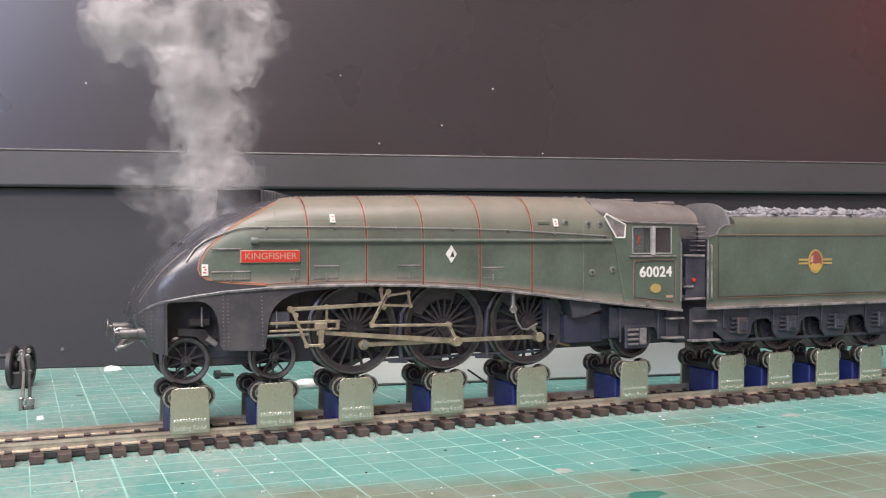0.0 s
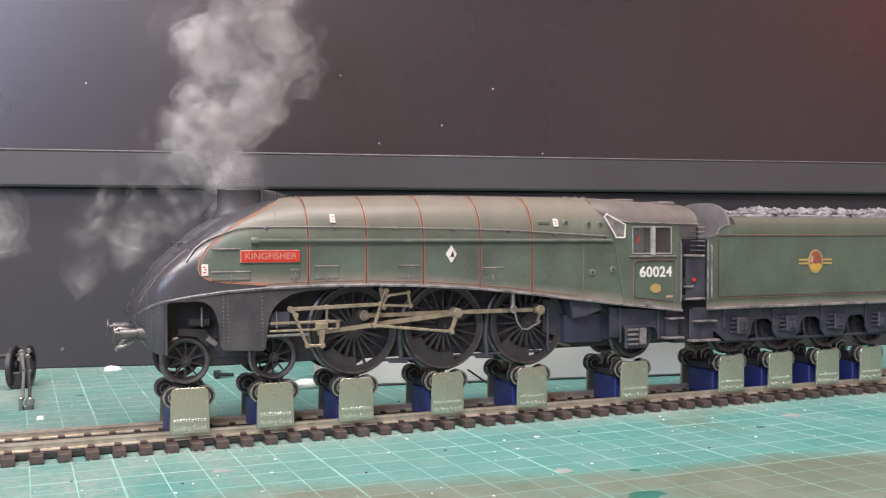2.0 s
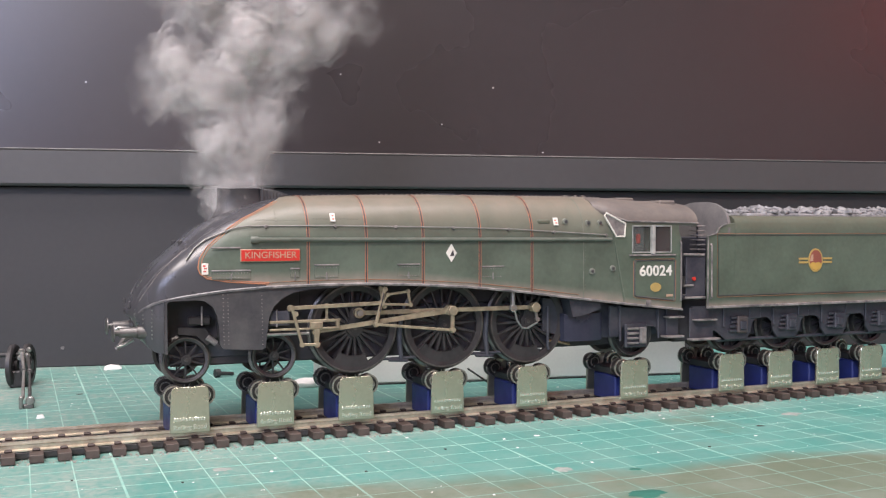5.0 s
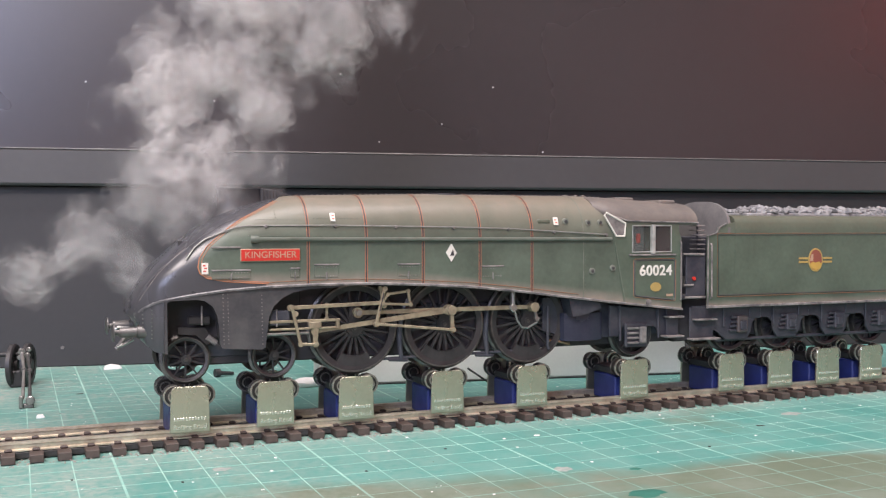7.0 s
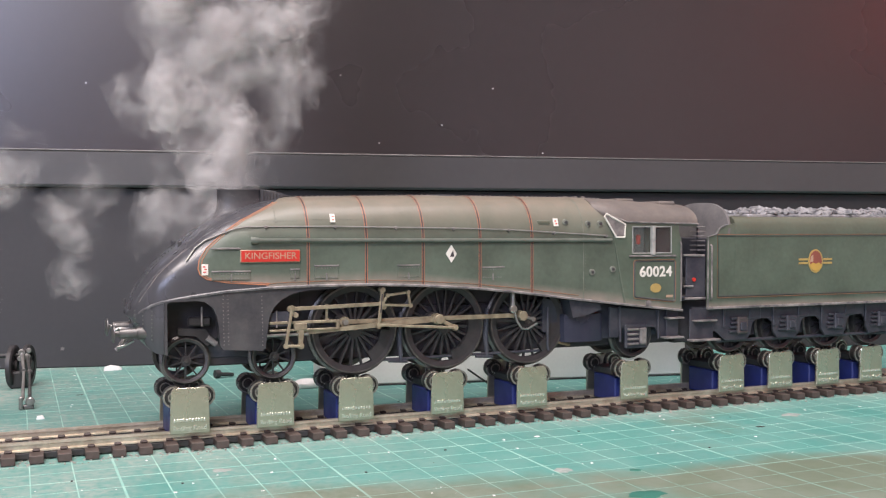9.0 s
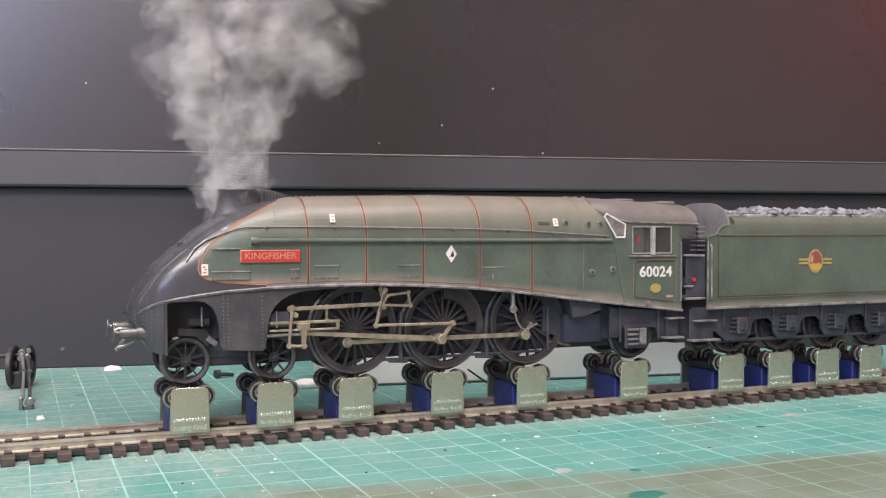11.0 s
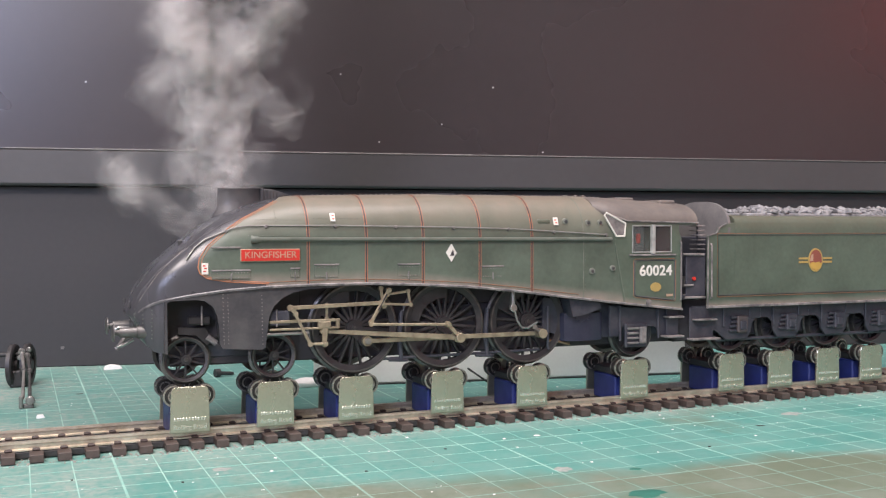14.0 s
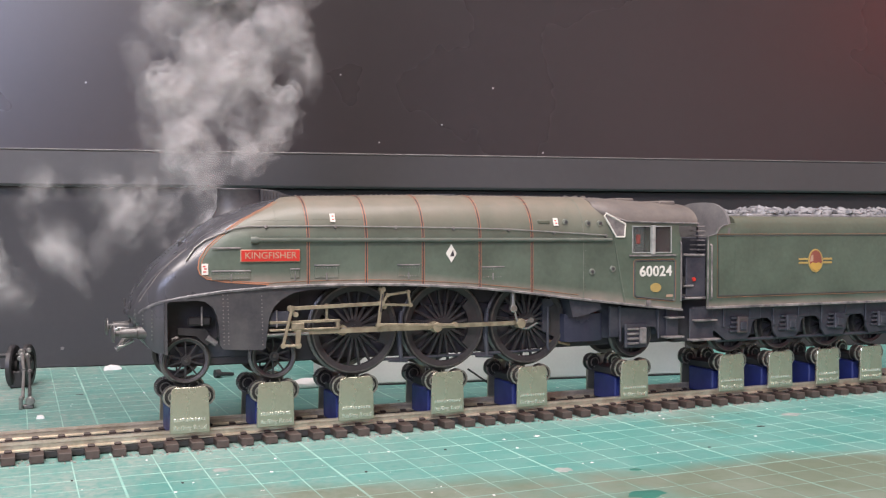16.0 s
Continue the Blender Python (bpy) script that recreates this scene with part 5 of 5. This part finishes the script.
# ---- smoke: rigid drifts of nested thin veils, each riding up from the chimney ----
def smoke_material(name, alpha, broad, fine, lo, hi):
    """Thin smoke: broad holes, fine curling filaments, denser towards the inner veils."""
    m = bpy.data.materials.new(name)
    m.use_nodes = True
    n, l = m.node_tree.nodes, m.node_tree.links
    n.remove(n["Principled BSDF"])
    out = n["Material Output"]
    tc, info, thick = n.new("ShaderNodeTexCoord"), n.new("ShaderNodeObjectInfo"), n.new("ShaderNodeAttribute")
    thick.attribute_name = "thick"

    def calc(op, a, b, clamp=False):
        k = n.new("ShaderNodeMath")
        k.operation, k.use_clamp = op, clamp
        for i, v in enumerate((a, b)):
            if isinstance(v, (int, float)):
                k.inputs[i].default_value = v
            else:
                l.new(v, k.inputs[i])
        return k.outputs[0]

    def cloud(scale, detail, rough, twist, shift):
        k = n.new("ShaderNodeTexNoise")
        k.noise_dimensions = "4D"
        k.inputs["Scale"].default_value, k.inputs["Detail"].default_value, k.inputs["Roughness"].default_value, k.inputs["Distortion"].default_value = scale, detail, rough, twist
        l.new(tc.outputs["Object"], k.inputs["Vector"])
        l.new(calc("MULTIPLY_ADD", info.outputs["Random"], 30.0 + shift), k.inputs["W"])
        return k.outputs[0]

    def ramp(v, a, b):
        k = n.new("ShaderNodeMapRange")
        k.interpolation_type = "SMOOTHSTEP"
        k.inputs[1].default_value, k.inputs[2].default_value = a, b
        l.new(v, k.inputs[0])
        return k.outputs[0]

    holes = ramp(cloud(broad, 3, 0.55, 0.5, 0.0), lo, hi)
    curls = calc("ABSOLUTE", calc("SUBTRACT", cloud(fine, 4, 0.58, 1.6, 4.0), 0.5), 0.0)
    strands = calc("MULTIPLY_ADD", ramp(calc("SUBTRACT", 0.16, curls), 0.0, 0.16), 0.72)
    strands.node.inputs[2].default_value = 0.28
    dens = calc("MULTIPLY", calc("MULTIPLY", holes, strands), calc("MULTIPLY", thick.outputs["Fac"], alpha), True)
    d, t, tr, a, x = n.new("ShaderNodeBsdfDiffuse"), n.new("ShaderNodeBsdfTranslucent"), n.new("ShaderNodeBsdfTransparent"), n.new("ShaderNodeMixShader"), n.new("ShaderNodeMixShader")
    d.inputs[0].default_value = t.inputs[0].default_value = (0.87, 0.85, 0.84, 1)
    a.inputs[0].default_value = 0.5
    l.new(d.outputs[0], a.inputs[1]), l.new(t.outputs[0], a.inputs[2])
    l.new(dens, x.inputs[0]), l.new(tr.outputs[0], x.inputs[1]), l.new(a.outputs[0], x.inputs[2])
    l.new(x.outputs[0], out.inputs[0])
    return m


SMOKE = smoke_material("pale_smoke", 0.27, 75, 110, 0.36, 0.62)
WISP = smoke_material("wispy_smoke", 0.10, 55, 85, 0.42, 0.64)


def puff_mesh(name, r, shells, seed, stretch, material, lobes=1):
    """A drift of lobes, each of nested uneven veils: thin at the rim, thicker through the middle."""
    bm = bmesh.new()
    thick = bm.verts.layers.float.new("thick")
    rr = random.Random(seed)
    for b in range(lobes):
        off = Vector((seed * 3.7 + b * 5.1, seed * 1.3, seed * 2.1 + b))
        at = Vector((rr.uniform(-0.45, 0.45), rr.uniform(-0.4, 0.4), (b - (lobes - 1) / 2) * 0.5)) if lobes > 1 else Vector()
        size = rr.uniform(0.6, 0.95) if lobes > 1 else 1.0
        for k in range(shells):
            f = 1.0 - 0.55 * k / max(shells - 1, 1)
            vs = bmesh.ops.create_icosphere(bm, subdivisions=3, radius=1.0)["verts"]
            for v in vs:
                d = v.co.normalized()
                q = d * 1.1 + off + Vector((0, 0, k * 0.22))
                w = 1 + 0.62 * noise.noise(q) + 0.40 * noise.noise(q * 2.3) + 0.26 * noise.noise(q * 5.0)
                p = d * (f * w * size) + at
                v[thick] = 0.5 + 0.5 * k / max(shells - 1, 1)
                v.co = Vector((p.x * stretch[0], p.y * stretch[1], p.z * stretch[2])) * (r * MM)
    me = bpy.data.meshes.new(name)
    bm.to_mesh(me)
    bm.free()
    me.materials.append(material)
    me.shade_smooth()
    return me


PUFFS = [puff_mesh("smoke_puff", r * 1.15, 3, i + 1, s, SMOKE, 3) for i, (r, s) in enumerate((
    (6.6, (0.85, 0.7, 1.0)), (7.2, (0.9, 0.7, 0.95)), (8.0, (0.8, 0.65, 0.95)), (8.6, (0.95, 0.7, 0.85)), (6.2, (0.95, 0.8, 0.95)), (9.0, (0.85, 0.65, 0.85)), (7.6, (0.95, 0.7, 0.9)), (9.2, (0.8, 0.65, 0.85))))]
WISPS = [puff_mesh("smoke_wisp", r, 5, 40 + i, s, WISP) for i, (r, s) in enumerate(((11.5, (0.5, 0.6, 1.05)), (11.0, (0.75, 0.5, 0.9)), (9.5, (0.85, 0.6, 1.1)), (12.5, (0.9, 0.5, 0.75))))]

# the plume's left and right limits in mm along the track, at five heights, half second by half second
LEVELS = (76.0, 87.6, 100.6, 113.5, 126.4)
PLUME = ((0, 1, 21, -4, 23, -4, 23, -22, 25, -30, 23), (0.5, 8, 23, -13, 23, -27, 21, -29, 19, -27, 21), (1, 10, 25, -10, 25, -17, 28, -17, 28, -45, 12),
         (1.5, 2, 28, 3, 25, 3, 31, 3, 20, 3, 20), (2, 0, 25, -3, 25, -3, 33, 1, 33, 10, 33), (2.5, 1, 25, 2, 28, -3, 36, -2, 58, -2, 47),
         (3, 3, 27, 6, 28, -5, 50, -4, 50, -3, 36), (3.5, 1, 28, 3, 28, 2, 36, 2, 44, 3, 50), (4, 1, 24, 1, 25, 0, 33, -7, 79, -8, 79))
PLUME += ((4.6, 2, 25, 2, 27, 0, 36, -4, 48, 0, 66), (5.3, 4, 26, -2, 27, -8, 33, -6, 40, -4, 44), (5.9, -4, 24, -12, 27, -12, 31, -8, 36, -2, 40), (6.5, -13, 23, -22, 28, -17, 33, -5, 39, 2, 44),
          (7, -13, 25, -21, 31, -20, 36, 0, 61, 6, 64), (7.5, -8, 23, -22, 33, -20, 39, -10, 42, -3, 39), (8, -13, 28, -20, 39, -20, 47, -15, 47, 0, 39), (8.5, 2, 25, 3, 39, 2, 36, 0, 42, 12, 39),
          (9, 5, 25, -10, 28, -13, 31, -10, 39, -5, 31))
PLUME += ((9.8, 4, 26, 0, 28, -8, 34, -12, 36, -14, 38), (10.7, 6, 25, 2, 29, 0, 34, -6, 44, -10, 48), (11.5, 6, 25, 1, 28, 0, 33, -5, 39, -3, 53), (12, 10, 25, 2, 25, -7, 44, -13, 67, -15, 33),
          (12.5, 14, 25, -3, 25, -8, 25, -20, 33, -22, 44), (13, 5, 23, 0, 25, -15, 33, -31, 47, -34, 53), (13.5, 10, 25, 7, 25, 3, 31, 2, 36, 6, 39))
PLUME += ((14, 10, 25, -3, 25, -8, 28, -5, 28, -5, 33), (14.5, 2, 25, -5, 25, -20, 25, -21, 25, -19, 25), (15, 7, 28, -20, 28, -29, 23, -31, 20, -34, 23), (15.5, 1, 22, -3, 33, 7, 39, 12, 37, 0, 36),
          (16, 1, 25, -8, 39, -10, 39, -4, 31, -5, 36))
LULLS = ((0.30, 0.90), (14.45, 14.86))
SMOKES = []


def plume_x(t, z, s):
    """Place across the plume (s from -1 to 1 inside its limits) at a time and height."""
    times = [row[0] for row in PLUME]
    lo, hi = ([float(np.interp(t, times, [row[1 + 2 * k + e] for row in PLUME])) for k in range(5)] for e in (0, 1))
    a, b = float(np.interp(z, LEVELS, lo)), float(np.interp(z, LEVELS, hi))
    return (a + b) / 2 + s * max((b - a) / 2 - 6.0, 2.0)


def climb(a):
    """Height over the chimney's rim after a seconds: quick at first, then slower."""
    return 75 * (1 - math.exp(-a / 0.95)) if a < 1.2 else 53.8 + 25 * (a - 1.2)


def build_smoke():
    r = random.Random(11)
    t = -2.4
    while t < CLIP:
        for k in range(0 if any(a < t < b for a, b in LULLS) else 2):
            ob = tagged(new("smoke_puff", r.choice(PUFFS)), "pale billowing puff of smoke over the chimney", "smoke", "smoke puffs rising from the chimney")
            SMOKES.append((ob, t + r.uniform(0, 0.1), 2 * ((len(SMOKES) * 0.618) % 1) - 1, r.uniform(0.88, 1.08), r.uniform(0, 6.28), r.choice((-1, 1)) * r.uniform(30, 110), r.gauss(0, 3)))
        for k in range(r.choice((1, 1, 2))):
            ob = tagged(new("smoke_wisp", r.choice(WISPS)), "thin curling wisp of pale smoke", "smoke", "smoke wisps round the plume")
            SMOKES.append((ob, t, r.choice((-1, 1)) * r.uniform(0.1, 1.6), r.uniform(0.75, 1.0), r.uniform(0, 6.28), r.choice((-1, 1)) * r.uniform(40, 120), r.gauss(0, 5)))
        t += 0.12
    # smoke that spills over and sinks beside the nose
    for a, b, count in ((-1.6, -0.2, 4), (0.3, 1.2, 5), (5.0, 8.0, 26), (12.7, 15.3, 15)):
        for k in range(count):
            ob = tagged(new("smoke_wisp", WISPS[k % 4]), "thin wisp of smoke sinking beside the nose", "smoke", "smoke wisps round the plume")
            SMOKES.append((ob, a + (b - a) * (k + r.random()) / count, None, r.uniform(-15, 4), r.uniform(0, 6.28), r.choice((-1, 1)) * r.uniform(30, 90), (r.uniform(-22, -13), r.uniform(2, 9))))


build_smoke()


# ---- motions ----
# wheel turn in degrees, anticlockwise as seen from the near side, from the first moment
TURN_T = (0, 0.5, 1, 1.5, 2, 2.5, 3, 3.5, 4, 6.5, 7, 7.5, 8, 8.5, 9, 11.5, 12, 12.5, 13, 13.5, 14, 14.5, 15, 15.5, 16)
TURN = (-67, 145, 350, 567, 784, 1000, 1238, 1470, 1713, 3041, 3329, 3615, 3896, 4183, 4468, 5918, 6224, 6548, 6869, 7194, 7509, 7835, 8165, 8498, 8820)


def motions():
    T = [round(i * 0.1, 1) for i in range(161)]
    th = np.interp(T, TURN_T, TURN)
    rad = np.radians(th)
    px, pz = THROW * np.cos(rad), THROW * np.sin(rad)
    for ob, x, sgn in DRIVERS:
        lag = 0 if sgn < 0 else 90
        walk(ob, [(t, pose(x * MM, sgn * 8.6 * MM, ZA * MM, 0, -a - lag, 0)) for t, a in zip(T, th)])
    for sgn, ob in coupling.items():
        lag = 0 if sgn < 0 else math.pi / 2
        walk(ob, [(t, pose((AXLES[1] + THROW * math.cos(a + lag)) * MM, 0, (ZA + THROW * math.sin(a + lag)) * MM)) for t, a in zip(T, rad)])
    for ob, x in ((crank, AXLES[1]), (crank3, AXLES[2])):
        walk(ob, [(t, pose(x * MM, 0, ZA * MM, 0, -a, 0)) for t, a in zip(T, th)])
    rows = {k: [] for k in "ocule"}
    rows["x"] = []
    for t, x, z, a in zip(T, px, pz, rad):
        zc = 31.2 - ZA
        cx_ = AXLES[1] + x - math.sqrt(LC ** 2 - (z - zc) ** 2)
        rows["o"].append((t, pose(cx_ * MM, 0, (ZA + zc) * MM, 0, -math.degrees(math.asin((z - zc) / LC)), 0)))
        rows["c"].append((t, pose(cx_ * MM, 0, (ZA + zc) * MM)))
        rows["u"].append((t, pose((cx_ + 0.2) * MM, 0, (ZA + zc - 3.6) * MM)))
        bx, bz = cx_ - 4.4, ZA + zc - 3.4
        rows["l"].append((t, pose(bx * MM, 0, bz * MM, 0, math.degrees(math.atan2(28.9 - bx, 38.4 - bz)), 0)))
        ex, ez = AXLES[1] - 1.15 * math.cos(a) + 0.5 * math.sin(a), ZA - 1.15 * math.sin(a) - 0.5 * math.cos(a)
        sw = math.degrees((ex - AXLES[1]) / 5.6)
        rows["x"].append((t, pose(56.1 * MM, 0, 38.4 * MM, 0, -sw, 0)))
        fx, fz = 53.8 + (ex - AXLES[1]), 32.8
        rows["e"].append((t, pose(ex * MM, 0, ez * MM, 0, math.degrees(math.atan2(fz - ez, ex - fx)) - 1.4, 0)))
    for ob, k in ((conrod, "o"), (cross, "c"), (union, "u"), (lever, "l"), (link, "x"), (eccrod, "e")):
        walk(ob, rows[k])
    for ob, t0, across, rise, ph, spin, drift in SMOKES:
        ages = (0, 0.1, 0.2, 0.32, 0.45, 0.6, 0.75, 0.9, 1.05, 1.2, 1.4, 1.6, 1.8, 2.05, 2.3, 2.7, 3.5, 5, 8, 12, 16)
        rows = []
        for t in sorted({0.0, CLIP, *[round(min(max(t0 + k, 0), CLIP), 2) for k in ages]}):
            a = max(t - t0, 0.0)
            go = min(a / 0.15, 1.0)
            tip = min(max(a - 0.1, 0) / 1.3, 1.6)
            if across is None:
                up, side, y = max(51 + 21 * go + rise * max(a - 0.12, 0), 30), 16.5 + drift[0] * a * (0.7 + 0.5 * min(a, 2.5)) + 5 * min(a, 1.2) * math.sin(2.4 * a + ph), drift[1] * min(a, 4)
            else:
                up = 50 + 22.5 * go + rise * climb(max(a - 0.12, 0.0))
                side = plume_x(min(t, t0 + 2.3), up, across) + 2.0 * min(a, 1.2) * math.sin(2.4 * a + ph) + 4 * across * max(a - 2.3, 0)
                y = 5.0 + drift * min(a, 3)
            rows.append((t, pose((17.5 + (side - 17.5) * go) * MM, y * go * MM, up * MM, 14 * math.sin(ph) * tip, spin * tip * 0.55, 30 * math.cos(ph) * tip)))
        walk(ob, rows)


motions()
